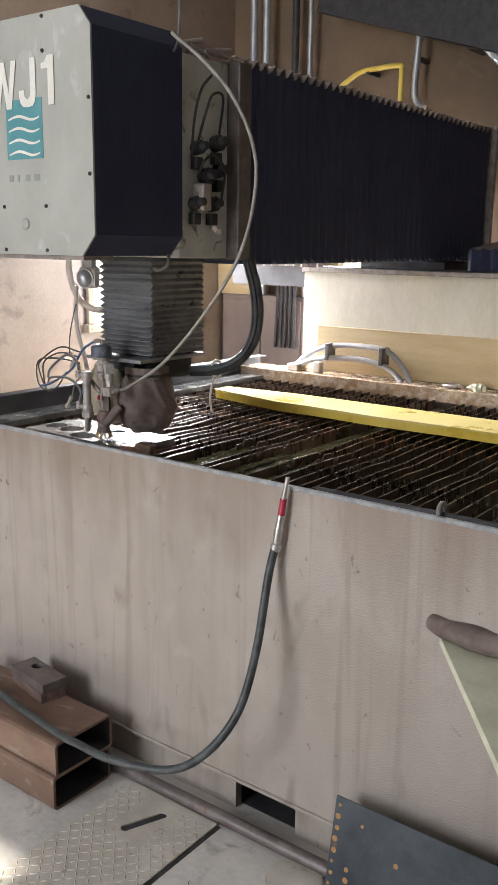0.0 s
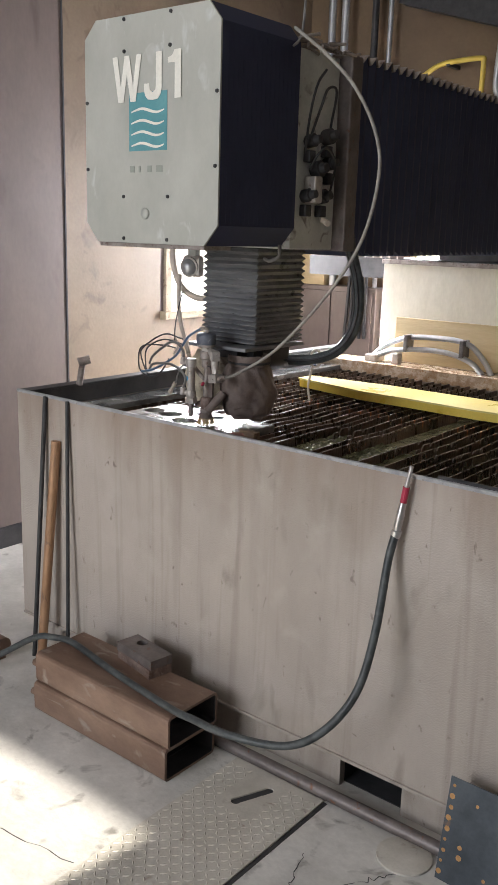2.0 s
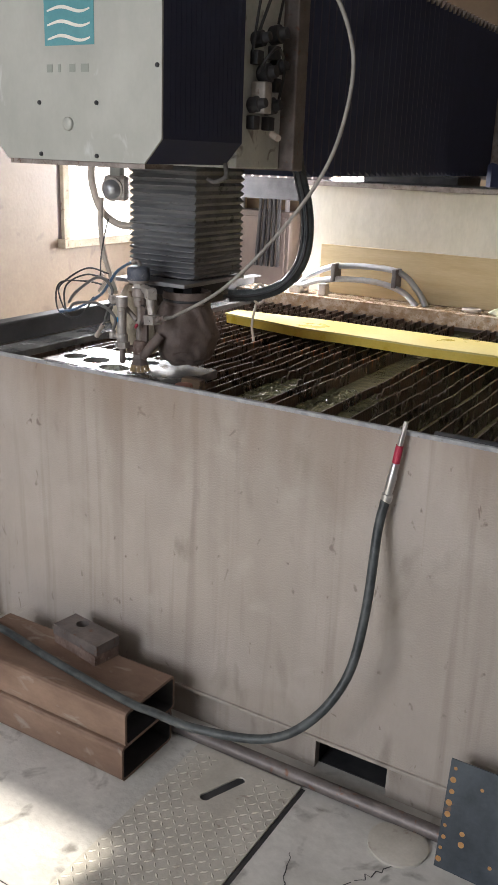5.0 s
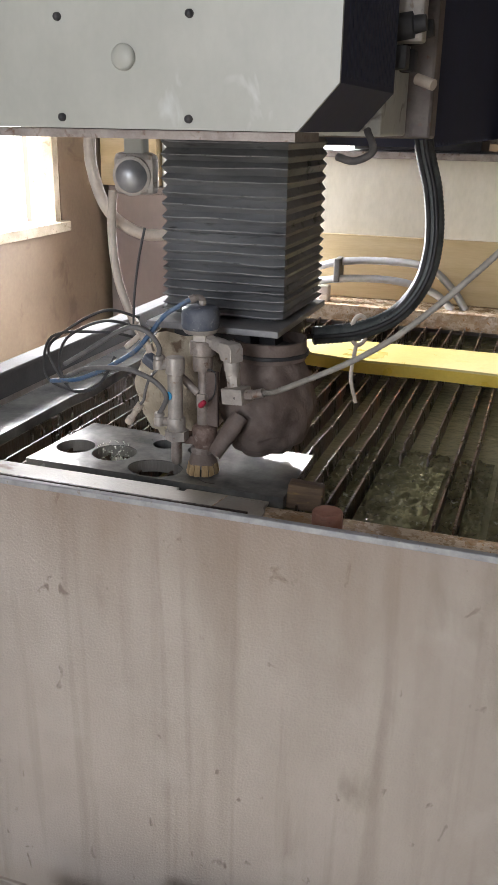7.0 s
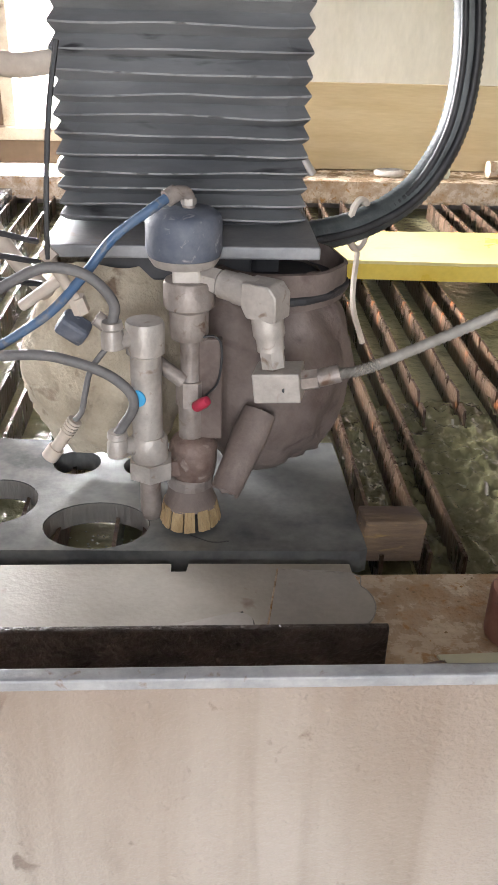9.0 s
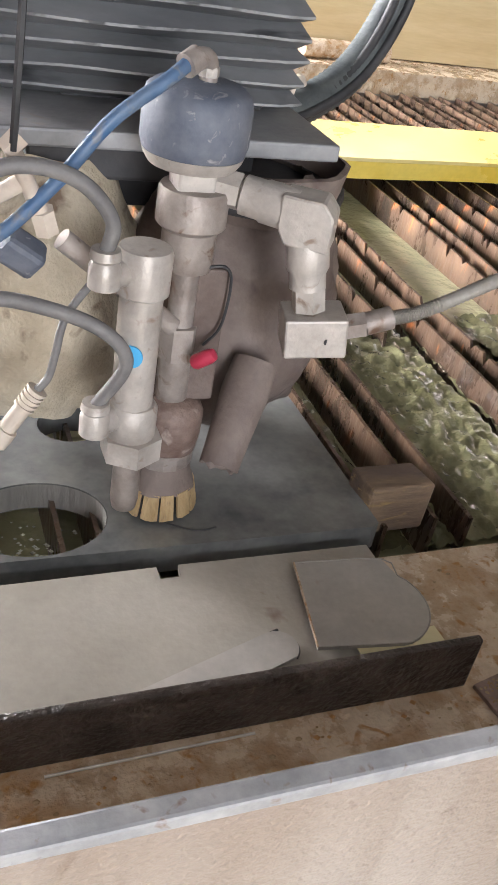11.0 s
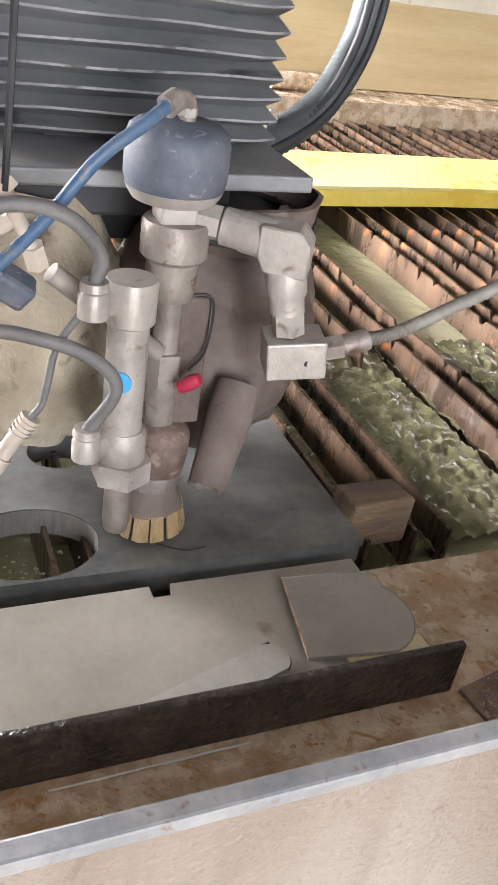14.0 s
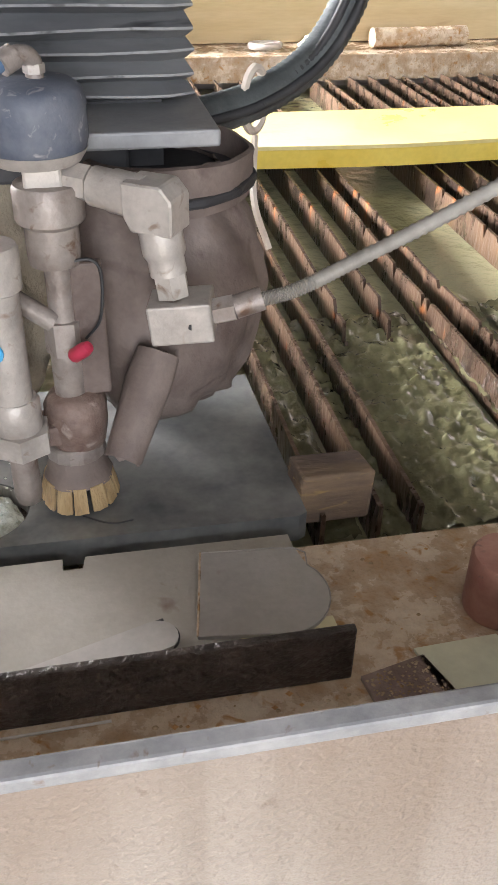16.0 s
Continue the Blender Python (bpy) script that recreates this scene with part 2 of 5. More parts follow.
M_BLUES = mat("blue_grey_sheet", (0.035, 0.045, 0.057), (0.075, 0.09, 0.105), 0.4, 0.3, 8, (0.3, 0.15, 0.06), 0.68, 0.12, 130)
M_CHROME = mat("dull_chrome", (0.55, 0.54, 0.52), (0.68, 0.67, 0.66), 0.25, 0.9, 30, None, 0.6, 0.05, 200)
M_RED = mat("red_plastic", (0.36, 0.02, 0.045), (0.48, 0.04, 0.085), 0.35, 0, 30, None, 0.6, 0.05, 200)
M_COPPER = mat("copper_brown_bar", (0.32, 0.17, 0.09), (0.44, 0.27, 0.16), 0.45, 0.3, 12, (0.15, 0.1, 0.08), 0.62, 0.1, 120, (1, 1, 0.3))
# dark steel parts, and the shade pieces in pocket, beams, slot and gap
M_DARK = mat("dark_steel_and_shade", (0.03, 0.03, 0.034), (0.07, 0.068, 0.07), 0.5, 0.2, 10, None, 0.6, 0.15, 120)
M_TEAL = mat("teal_print", (0.10, 0.30, 0.33), (0.14, 0.36, 0.39), 0.4, 0, 8, None, 0.6, 0.0, 120)
M_CREAMP = mat("cream_print", (0.80, 0.78, 0.70), (0.86, 0.84, 0.76), 0.4, 0, 8, None, 0.6, 0.0, 120)
M_GREYP = mat("grey_print", (0.27, 0.29, 0.25), (0.33, 0.35, 0.31), 0.5, 0, 8, None, 0.6, 0.0, 120)
M_BLUESP = mat("blue_sticker", (0.05, 0.33, 0.62), (0.08, 0.4, 0.7), 0.4, 0, 8, None, 0.6, 0.0, 120)
M_BRISTLE = mat("tan_brush", (0.40, 0.27, 0.13), (0.54, 0.40, 0.22), 0.7, 0, 50, (0.3, 0.22, 0.14), 0.6, 0.4, 300, (3, 3, 0.4))
M_CARD = mat("pale_card", (0.56, 0.56, 0.42), (0.66, 0.66, 0.52), 0.6, 0, 12, None, 0.6, 0.1, 120)
M_PAPER = mat("yellowed_paper", (0.66, 0.60, 0.36), (0.74, 0.68, 0.46), 0.7, 0, 12, None, 0.6, 0.1, 120)
M_PIN = mat("red_oxide_pin", (0.28, 0.12, 0.09), (0.40, 0.22, 0.17), 0.5, 0.1, 25, (0.16, 0.1, 0.08), 0.6, 0.2, 150)
M_RUSTSPOT = mat("rust_hole", (0.40, 0.2, 0.07), (0.52, 0.3, 0.12), 0.7, 0, 60, None, 0.6, 0.2, 200)
M_PIPEW = mat("galvanised_pipe", (0.42, 0.43, 0.45), (0.56, 0.57, 0.58), 0.35, 0.6, 14, None, 0.6, 0.05, 100)
M_OFFCUT = mat("pale_offcut", (0.37, 0.35, 0.325), (0.50, 0.475, 0.445), 0.34, 0.2, 12, (0.36, 0.3, 0.26), 0.68, 0.08, 200)
M_BEAD = mat("wet_bead", (0.28, 0.19, 0.10), (0.45, 0.36, 0.25), 0.03, 0, 40, None, 0.6, 0.0, 120, rough2=0.06)
M_FOAM = mat("foaming_water", (0.42, 0.43, 0.33), (0.82, 0.85, 0.80), 0.08, 0, 55, None, 0.6, 0.5, 160)


def water_material():
    m = bpy.data.materials.new("tank_water")
    m.use_nodes = True
    nt = m.node_tree
    b = nt.nodes["Principled BSDF"]
    b.inputs["Base Color"].default_value = (0.15, 0.145, 0.07, 1)
    b.inputs["Roughness"].default_value = 0.04
    b.inputs["IOR"].default_value = 1.33
    n1 = nt.nodes.new("ShaderNodeTexNoise")
    n1.inputs["Scale"].default_value, n1.inputs["Detail"].default_value = 38, 4
    n2 = nt.nodes.new("ShaderNodeTexNoise")
    n2.inputs["Scale"].default_value = 3
    rp = nt.nodes.new("ShaderNodeValToRGB")
    rp.color_ramp.elements[0].color = (0.20, 0.19, 0.105, 1)
    rp.color_ramp.elements[1].color = (0.44, 0.43, 0.26, 1)
    tc = nt.nodes.new("ShaderNodeTexCoord")
    for n in (n1, n2):
        nt.links.new(tc.outputs["Object"], n.inputs["Vector"])
    nt.links.new(n2.outputs[0], rp.inputs[0])
    nt.links.new(rp.outputs[0], b.inputs["Base Color"])
    bp = nt.nodes.new("ShaderNodeBump")
    bp.inputs["Strength"].default_value, bp.inputs["Distance"].default_value = 0.6, 0.012
    nt.links.new(n1.outputs[0], bp.inputs["Height"])
    nt.links.new(bp.outputs[0], b.inputs["Normal"])
    return m


M_WATER = water_material()
# pale flecks stand for foam and for glints put into the colour
M_CHURN = mat("churned_water", (0.080, 0.075, 0.036), (0.19, 0.182, 0.10), 0.03, 0, 12, (0.56, 0.57, 0.49), 0.65, 0.8, 70, rough2=0.1)


def glow(name, color, strength):
    m = bpy.data.materials.new(name)
    m.use_nodes = True
    b = m.node_tree.nodes["Principled BSDF"]
    b.inputs["Base Color"].default_value = (*color, 1)
    b.inputs["Emission Color"].default_value = (*color, 1)
    b.inputs["Emission Strength"].default_value = strength
    return m


M_SKYGLOW = glow("bright_daylight", (1.0, 0.98, 0.94), 2.2)

# ---- mesh helpers ----


def part(name, bm, material, parent=None, label="", smooth=None):
    """Links a bmesh as one mesh object."""
    me = bpy.data.meshes.new(name)
    bmesh.ops.recalc_face_normals(bm, faces=bm.faces)
    bm.to_mesh(me)
    bm.free()
    me.materials.append(material)
    if smooth:
        me.shade_smooth()
        me.set_sharp_from_angle(angle=radians(smooth))
    ob = new(name, me)
    ob.parent = parent
    if label:
        ob["label"] = label
    return ob


def thing(name, label, category, group="", kind=""):
    return tagged(new(name), label, category, group, kind)


def box(bm, x0, y0, z0, x1, y1, z1, bevel=0.0, m=None):
    r = bmesh.ops.create_cube(bm, size=1)
    vs = r["verts"]
    bmesh.ops.scale(bm, vec=(x1 - x0, y1 - y0, z1 - z0), verts=vs)
    bmesh.ops.translate(bm, vec=((x0 + x1) / 2, (y0 + y1) / 2, (z0 + z1) / 2), verts=vs)
    if m is not None:
        bmesh.ops.transform(bm, matrix=m, verts=vs)
    if bevel:
        es = list({e for v in vs for e in v.link_edges})
        bmesh.ops.bevel(bm, geom=es, offset=bevel, segments=2, profile=0.5, affect="EDGES")
    return bm


def B(*a, **k):
    return box(bmesh.new(), *a, **k)


def rod(bm, p0, p1, r0, r1=None, seg=20):
    p0, p1 = Vector(p0), Vector(p1)
    d = p1 - p0
    m = Matrix.Translation((p0 + p1) / 2) @ d.to_track_quat("Z", "Y").to_matrix().to_4x4()
    bmesh.ops.create_cone(bm, cap_ends=True, segments=seg, radius1=r0, radius2=r0 if r1 is None else r1, depth=d.length, matrix=m)
    return bm


def R(*a, **k):
    return rod(bmesh.new(), *a, **k)


def lathe(bm, c, profile, seg=28, axis=(0, 0, 1), wob=0.0):
    """Turns (radius, height) pairs about an axis through c."""
    q = Vector(axis).to_track_quat("Z", "Y").to_matrix()
    rings = []
    for r, h in profile:
        ring = []
        for i in range(seg):
            a = 2 * math.pi * i / seg
            k = 1 + wob * noise.noise((math.cos(a) * 2, math.sin(a) * 2, h * 40))
            ring.append(bm.verts.new(Vector(c) + q @ Vector((r * k * math.cos(a), r * k * math.sin(a), h))))
        rings.append(ring)
    for a, b in zip(rings, rings[1:]):
        for i in range(seg):
            bm.faces.new((a[i], a[(i + 1) % seg], b[(i + 1) % seg], b[i]))
    for ring in (rings[0], rings[-1]):
        bm.faces.new(ring)
    return bm


def L(c, profile, **k):
    return lathe(bmesh.new(), c, profile, **k)


def spline(pts, n=8):
    pts = [Vector(p) for p in pts]
    ext = [2 * pts[0] - pts[1], *pts, 2 * pts[-1] - pts[-2]]
    out = []
    for i in range(1, len(ext) - 2):
        a, b, c, d = ext[i - 1:i + 3]
        for k in range(n):
            t = k / n
            out.append(0.5 * (2 * b + (c - a) * t + (2 * a - 5 * b + 4 * c - d) * t * t + (3 * b - a - 3 * c + d) * t ** 3))
    return out + [pts[-1]]


def sweep(bm, pts, r, seg=10, n=8, rib=0.0):
    path = spline(pts, n)
    rings = []
    up = Vector((0.3, 0.2, 1)).normalized()
    for i, p in enumerate(path):
        d = (path[min(i + 1, len(path) - 1)] - path[max(i - 1, 0)]).normalized()
        s = d.cross(up)
        if s.length < 0.05:
            s = d.cross(Vector((1, 0, 0)))
        s.normalize()
        u = s.cross(d).normalized()
        up = u
        rr = r * (1 + (rib if i % 2 else -rib))
        rings.append([bm.verts.new(p + rr * (math.cos(2 * math.pi * k / seg) * s + math.sin(2 * math.pi * k / seg) * u)) for k in range(seg)])
    for a, b in zip(rings, rings[1:]):
        for k in range(seg):
            bm.faces.new((a[k], a[(k + 1) % seg], b[(k + 1) % seg], b[k]))
    for ring in (rings[0], rings[-1]):
        bm.faces.new(ring)
    return bm


def S(pts, r, **k):
    return sweep(bmesh.new(), pts, r, **k)


def outline(bm, loops, z0, z1, m=None):
    """A flat plate from an outer loop and holes, between two heights."""
    edges = []
    for lp in loops:
        vs = [bm.verts.new((x, y, z1)) for x, y in lp]
        edges += [bm.edges.new((vs[i], vs[(i + 1) % len(vs)])) for i in range(len(vs))]
    bmesh.ops.triangle_fill(bm, edges=edges, use_beauty=True, use_dissolve=False)
    r = bmesh.ops.extrude_face_region(bm, geom=bm.faces[:])
    bmesh.ops.translate(bm, vec=(0, 0, z0 - z1), verts=[g for g in r["geom"] if isinstance(g, bmesh.types.BMVert)])
    if m is not None:
        bmesh.ops.transform(bm, matrix=m, verts=bm.verts)
    return bm


def ring(cx, cy, r, n=32, sx=1.0):
    return [(cx + sx * r * math.cos(2 * math.pi * i / n), cy + r * math.sin(2 * math.pi * i / n)) for i in range(n)]


def hexrod(p0, p1, r):
    return R(p0, p1, r, seg=6)


# ---- the hall ----
XW, YN, XE, YS, H = -3.6, 4.62, 4.2, -4.2, 4.2
floor = tagged(part("floor", B(XW - 0.2, YS - 3, -0.12, XE + 0.2, YN + 0.2, 0.0), M_FLOOR), "worn grey stained concrete workshop floor", "floor", kind="structure")
tagged(part("ceiling", B(XW - 0.2, YS - 0.2, H, XE + 0.2, YN + 0.2, H + 0.15), M_CEIL), "unseen workshop ceiling, made pale to bounce light down", "ceiling", kind="structure")
# west wall with a window opening
WY0, WY1, WZ0, WZ1 = 3.36, 4.08, 1.06, 1.85
bm = bmesh.new()
box(bm, XW - 0.15, YS, 0, XW, WY0, H)
box(bm, XW - 0.15, WY1, 0, XW, YN, H)
box(bm, XW - 0.15, WY0, 0, XW, WY1, WZ0)
box(bm, XW - 0.15, WY0, WZ1, XW, WY1, H)
tagged(part("wall_west", bm, M_WALL), "brown painted board wall with a window", "wall", kind="structure")
bm = bmesh.new()
box(bm, XW, 2.69, 0, XW + 0.006, 2.698, H)
box(bm, XW, 1.2, 0.86, XW + 0.012, 2.2, 0.9)
box(bm, XW, 0.0, 0.0, XW + 0.015, YN, 0.1)
bw = bmesh.new()
for y0, y1, z0, z1 in ((2.698, WY0 - 0.03, 0.1, H), (WY1 + 0.03, YN, 0.1, H), (WY0 - 0.03, WY1 + 0.03, 0.1, WZ0 - 0.03), (WY0 - 0.03, WY1 + 0.03, WZ1, H)):
    box(bw, XW, y0, z0, XW + 0.004, y1, z1)
tagged(part("wall_board", bw, M_WALLO), "warm ochre hardboard on the wall beside the window", "wall board", kind="structure")
tagged(part("trim", bm, M_DARK), "dark joints and base trim on the brown wall", "trim", kind="structure")
win = thing("window_1", "small bright window with a cream wooden frame", "window", kind="structure")
bm = bmesh.new()
f = 0.045
box(bm, XW - 0.1, WY0, WZ0, XW + 0.02, WY0 + f, WZ1, 0.004)
box(bm, XW - 0.1, WY1 - f, WZ0, XW + 0.02, WY1, WZ1, 0.004)
box(bm, XW - 0.1, WY0 + f, WZ1 - f, XW + 0.02, WY1 - f, WZ1, 0.004)
part("window_frame", bm, M_CREAM, win)
part("window_sill", B(XW - 0.1, WY0 - 0.03, WZ0 - 0.03, XW + 0.05, WY1 + 0.03, WZ0 + 0.012, bevel=0.004), M_CREAM, win)
tagged(part("backdrop", B(XW - 0.42, WY0 - 0.5, WZ0 - 0.5, XW - 0.4, WY1 + 0.5, WZ1 + 0.5), M_SKYGLOW), "glaring daylight outside the window", "daylight", kind="structure")
NX0, NX1, NZ0, NZ1 = -2.8, -2.3, 0.86, 1.95
bm = bmesh.new()
box(bm, XW - 0.15, YN, 0, NX0, YN + 0.15, H)
box(bm, NX1, YN, 0, XE + 0.15, YN + 0.15, H)
box(bm, NX0, YN, 0, NX1, YN + 0.15, NZ0)
box(bm, NX0, YN, NZ1, NX1, YN + 0.15, H)
tagged(part("wall_north", bm, M_WALLN), "ochre brown back wall with a bright window", "wall", kind="structure")
win = thing("window_2", "glaring rear window with a cream frame", "window", kind="structure")
bm = bmesh.new()
box(bm, NX0, YN - 0.02, NZ0, NX0 + f, YN + 0.1, NZ1, 0.004)
box(bm, NX1 - f, YN - 0.02, NZ0, NX1, YN + 0.1, NZ1, 0.004)
box(bm, NX0 + f, YN - 0.02, NZ1 - f, NX1 - f, YN + 0.1, NZ1, 0.004)
part("window_frame", bm, M_CREAM, win)
part("window_sill", B(NX0 - 0.03, YN - 0.05, NZ0 - 0.03, NX1 + 0.03, YN + 0.1, NZ0 + 0.012, bevel=0.004), M_CREAM, win)
tagged(part("backdrop", B(NX0 - 0.4, YN + 0.4, NZ0 - 0.4, NX1 + 0.4, YN + 0.42, NZ1 + 0.4), M_SKYGLOW), "glaring daylight outside the rear window", "daylight", kind="structure")
tagged(part("wall_east", B(XE, YS, 0, XE + 0.15, YN, H), M_WALL), "brown workshop wall", "wall", kind="structure")
bm = bmesh.new()
box(bm, XW - 0.15, YS - 0.15, 0, -3.4, YS, H)
box(bm, -1.35, YS - 0.15, 0, XE + 0.15, YS, H)
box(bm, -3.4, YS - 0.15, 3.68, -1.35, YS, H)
# unseen slab added outside to trim the sun patch on the floor
box(bm, -2.59, YS - 3.6, 3.45, 1.6, YS - 0.15, 3.72)
tagged(part("wall_south", bm, M_WALL), "brown workshop wall with a wide doorway and an added unseen sun-blocking slab", "wall", kind="structure")

# ---- the water tank ----
TX0, TX1, TY0, TY1 = -2.74, 1.3, 1.766, 3.75
RIM, LEDGE, SLT, WAT = 0.95, 0.868, 0.86, 0.815
tank = thing("waterjet_tank", "beige painted steel water tank of a cutting machine, stained and scratched", "water tank")
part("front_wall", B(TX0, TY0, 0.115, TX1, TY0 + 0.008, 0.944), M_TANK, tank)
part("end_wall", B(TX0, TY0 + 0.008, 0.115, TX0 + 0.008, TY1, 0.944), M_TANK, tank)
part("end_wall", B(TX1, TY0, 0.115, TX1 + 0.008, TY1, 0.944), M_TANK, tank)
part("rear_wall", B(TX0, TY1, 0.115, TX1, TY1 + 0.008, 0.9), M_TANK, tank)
part("tank_bottom", B(TX0 + 0.01, TY0 + 0.01, 0.6, TX1, TY1, 0.62), M_DARK, tank)
bm = bmesh.new()
box(bm, TX0 - 0.002, TY0 - 0.002, 0.94, TX1, TY0 + 0.0105, RIM, 0.002)
part("front_rim", bm, M_RIM, tank, "worn bare steel rim")
part("side_rim", B(TX0 - 0.003, TY0 + 0.014, 0.94, TX0 + 0.05, TY1, RIM - 0.002, bevel=0.002), M_DARK, tank)
part("front_ledge", B(TX0 + 0.01, TY0 + 0.014, 0.85, TX1, 1.985, LEDGE), M_RUST, tank, "wet rusty inner ledge")
part("rear_ledge", B(TX0 + 0.01, 3.585, 0.85, TX1, TY1 - 0.002, 0.905), M_RUST, tank, "rusty rear ledge")
part("left_ledge", B(TX0 + 0.052, 1.99, 0.845, TX0 + 0.16, 3.58, 0.875), M_PLATE, tank, "wet dark side ledge")
part("end_liner", B(TX0 + 0.0085, TY0 + 0.016, 0.8695, TX0 + 0.0135, TY1, 0.9395), M_DARK, tank)
bm = bmesh.new()
px0, px1 = -1.345, -1.15
y0, y1 = TY0 + 0.025, TY0 + 0.05
box(bm, TX0 + 0.05, y0, 0, px0, y1, 0.114)
box(bm, px1, y0, 0, TX1, y1, 0.114)
part("skirt", bm, M_TANK, tank)
# dark back and lining, floor included, added for the pocket's deep shade
part("pocket_shade_back", B(px0 - 0.01, y1 + 0.88, 0.0, px1 + 0.01, y1 + 0.9, 0.114), M_DARK, tank)
bm = bmesh.new()
box(bm, px0 - 0.012, y1 + 0.001, 0.0, px0 - 0.002, y1 + 0.879, 0.104)
box(bm, px1 + 0.002, y1 + 0.001, 0.0, px1 + 0.012, y1 + 0.879, 0.104)
box(bm, px0 - 0.012, y1 + 0.001, 0.1045, px1 + 0.012, y1 + 0.879, 0.114)
box(bm, px0 - 0.001, y1 + 0.002, 0.001, px1 + 0.001, y1 + 0.878, 0.004)
part("pocket_shade_lining", bm, M_DARK, tank)
part("flange_lip", B(TX0 + 0.002, TY0 - 0.006, 0.105, TX1, TY0 + 0.03, 0.1145, bevel=0.002), M_TANK, tank)
# slats
SP = 0.0452
SY0, SY1 = 2.03, 3.58


def slat_mesh(seed, broken=0.0, rate=0.0):
    rng = random.Random(seed)
    bm = bmesh.new()
    n = 250
    top, low = [], []
    cut, depth = 0, 0.0
    for i in range(n + 1):
        y = SY0 + (SY1 - SY0) * i / n
        worn = max(0.0, 1 - abs(y - 2.5) / 0.14) * 0.005 + 0.0006 * rng.random()
        if cut <= 0 and 2.28 < y < 2.78 and rng.random() < rate:
            cut, depth = 1, rng.uniform(0.006, 0.02)
        if cut > 0:
            worn += depth
            cut -= 1
        lean = 0.0016 * math.sin(i * 0.02 + seed) + 0.0002 * rng.uniform(-1, 1)
        if y < broken:
            worn = 0.058 if y < broken - 0.06 else rng.choice((0.012, 0.03, 0.045))
        top.append((lean, y, SLT - worn))
        low.append((lean * 0.3, y, 0.70))
    rows = []
    for (xa, y, z), (xb, _, zb) in zip(top, low):
        rows.append([bm.verts.new((xa - 0.002, y, z)), bm.verts.new((xa + 0.002, y, z)), bm.verts.new((xb + 0.002, y, zb)), bm.verts.new((xb - 0.002, y, zb))])
    for a, b in zip(rows, rows[1:]):
        for k in range(4):
            bm.faces.new((a[k], a[(k + 1) % 4], b[(k + 1) % 4], b[k]))
    bm.faces.new(rows[0])
    bm.faces.new(rows[-1])
    bmesh.ops.recalc_face_normals(bm, faces=bm.faces)
    me = bpy.data.meshes.new("slat")
    bm.to_mesh(me)
    bm.free()
    me.materials.append(M_SLAT)
    return me


slats = [slat_mesh(s, 0.0, 0.012 if s in (2, 5) else 0.0) for s in range(7)]
broken = slat_mesh(11, 2.42, 0.05)
worn = [slat_mesh(20 + s, 0.0, 0.09) for s in range(3)]
for k in range(-15, 68):
    if k in (7, 8):
        continue
    o = new("slat", broken if k in (3, 4, 10) else worn[k % 3] if k in (5, 6, 9, 11, 12, 13) else slats[k % 7])
    o.parent = tank
    o.location = (-1.935 + k * SP + random.uniform(-0.003, 0.003), 0, random.uniform(-0.004, 0.0))
    o.rotation_euler = (0, radians(random.uniform(-2.5, 2.5)) * 0.3, 0)
# water
bm = bmesh.new()
bmesh.ops.create_grid(bm, x_segments=2, y_segments=2, size=0.5)
bmesh.ops.scale(bm, vec=(TX1 - TX0 - 0.03, 1.7, 1), verts=bm.verts)
bmesh.ops.translate(bm, vec=((TX0 + TX1) / 2, 2.84, WAT), verts=bm.verts)
tagged(part("water", bm, M_WATER), "murky olive water between the slats", "water", kind="structure")

# ---- rear splash panel ----
splash = thing("splash_panel", "cream painted rear splash panel with brown stains", "splash panel")
part("panel_sheet", B(-2.47, 3.755, 0.9, TX1, 3.79, 1.39, bevel=0.003), M_WHITEP, splash)
part("top_lip", B(-2.47, 3.73, 1.375, TX1, 3.755, 1.397, bevel=0.003), M_DUSTY, splash)
tagged(part("backing_board", B(-2.37, 3.735, 0.907, TX1 - 0.1, 3.753, 1.122, bevel=0.002), M_BOARD), "long tan plywood board leaning on the splash panel", "board")

# x-axis way cover along the rear


def pleat_strip(x0, x1, pitch, y, depth, z0, z1, ya):
    """An accordion cover along x: front face in zigzag, top sloping back."""
    bm = bmesh.new()
    n = int((x1 - x0) / pitch)
    rows = []
    for i in range(n * 2 + 1):
        x = x0 + i * pitch / 2
        o = depth if i % 2 else 0.0
        rows.append([bm.verts.new((x, y - o, z0)), bm.verts.new((x, y - o, z1 + o * 0.5)), bm.verts.new((x + pitch * 0.3, ya, z1 + 0.03 + o))])
    for a, b in zip(rows, rows[1:]):
        for k in range(2):
            bm.faces.new((a[k], b[k], b[k + 1], a[k + 1])).material_index = k
    return bm


way = thing("rear_way_cover", "navy accordion way cover along the rear rail", "bellows cover")
part("pleats", pleat_strip(-1.70, 1.2, 0.05, 3.92, 0.02, 1.4, 1.49, 4.25), M_NAVY, way).data.materials.append(M_DUSTY)
part("pleats", pleat_strip(-2.9, -2.36, 0.045, 3.75, 0.018, 1.4, 1.47, 4.1), M_DUSTY, way).data.materials.append(M_DUSTY)
part("rail", B(-2.95, 3.8, 1.3, TX1, 4.1, 1.398), M_DARK, way)
part("stand", B(-2.3, 3.8, 0, -1.9, 4.1, 1.3), M_DARK, way)
part("stand", B(0.9, 3.8, 0, 1.2, 4.1, 1.3), M_DARK, way)

# conduits on the rear ledge
cd = thing("flexible_conduit", "pair of grey flexible conduits arching over the rear ledge", "conduit")
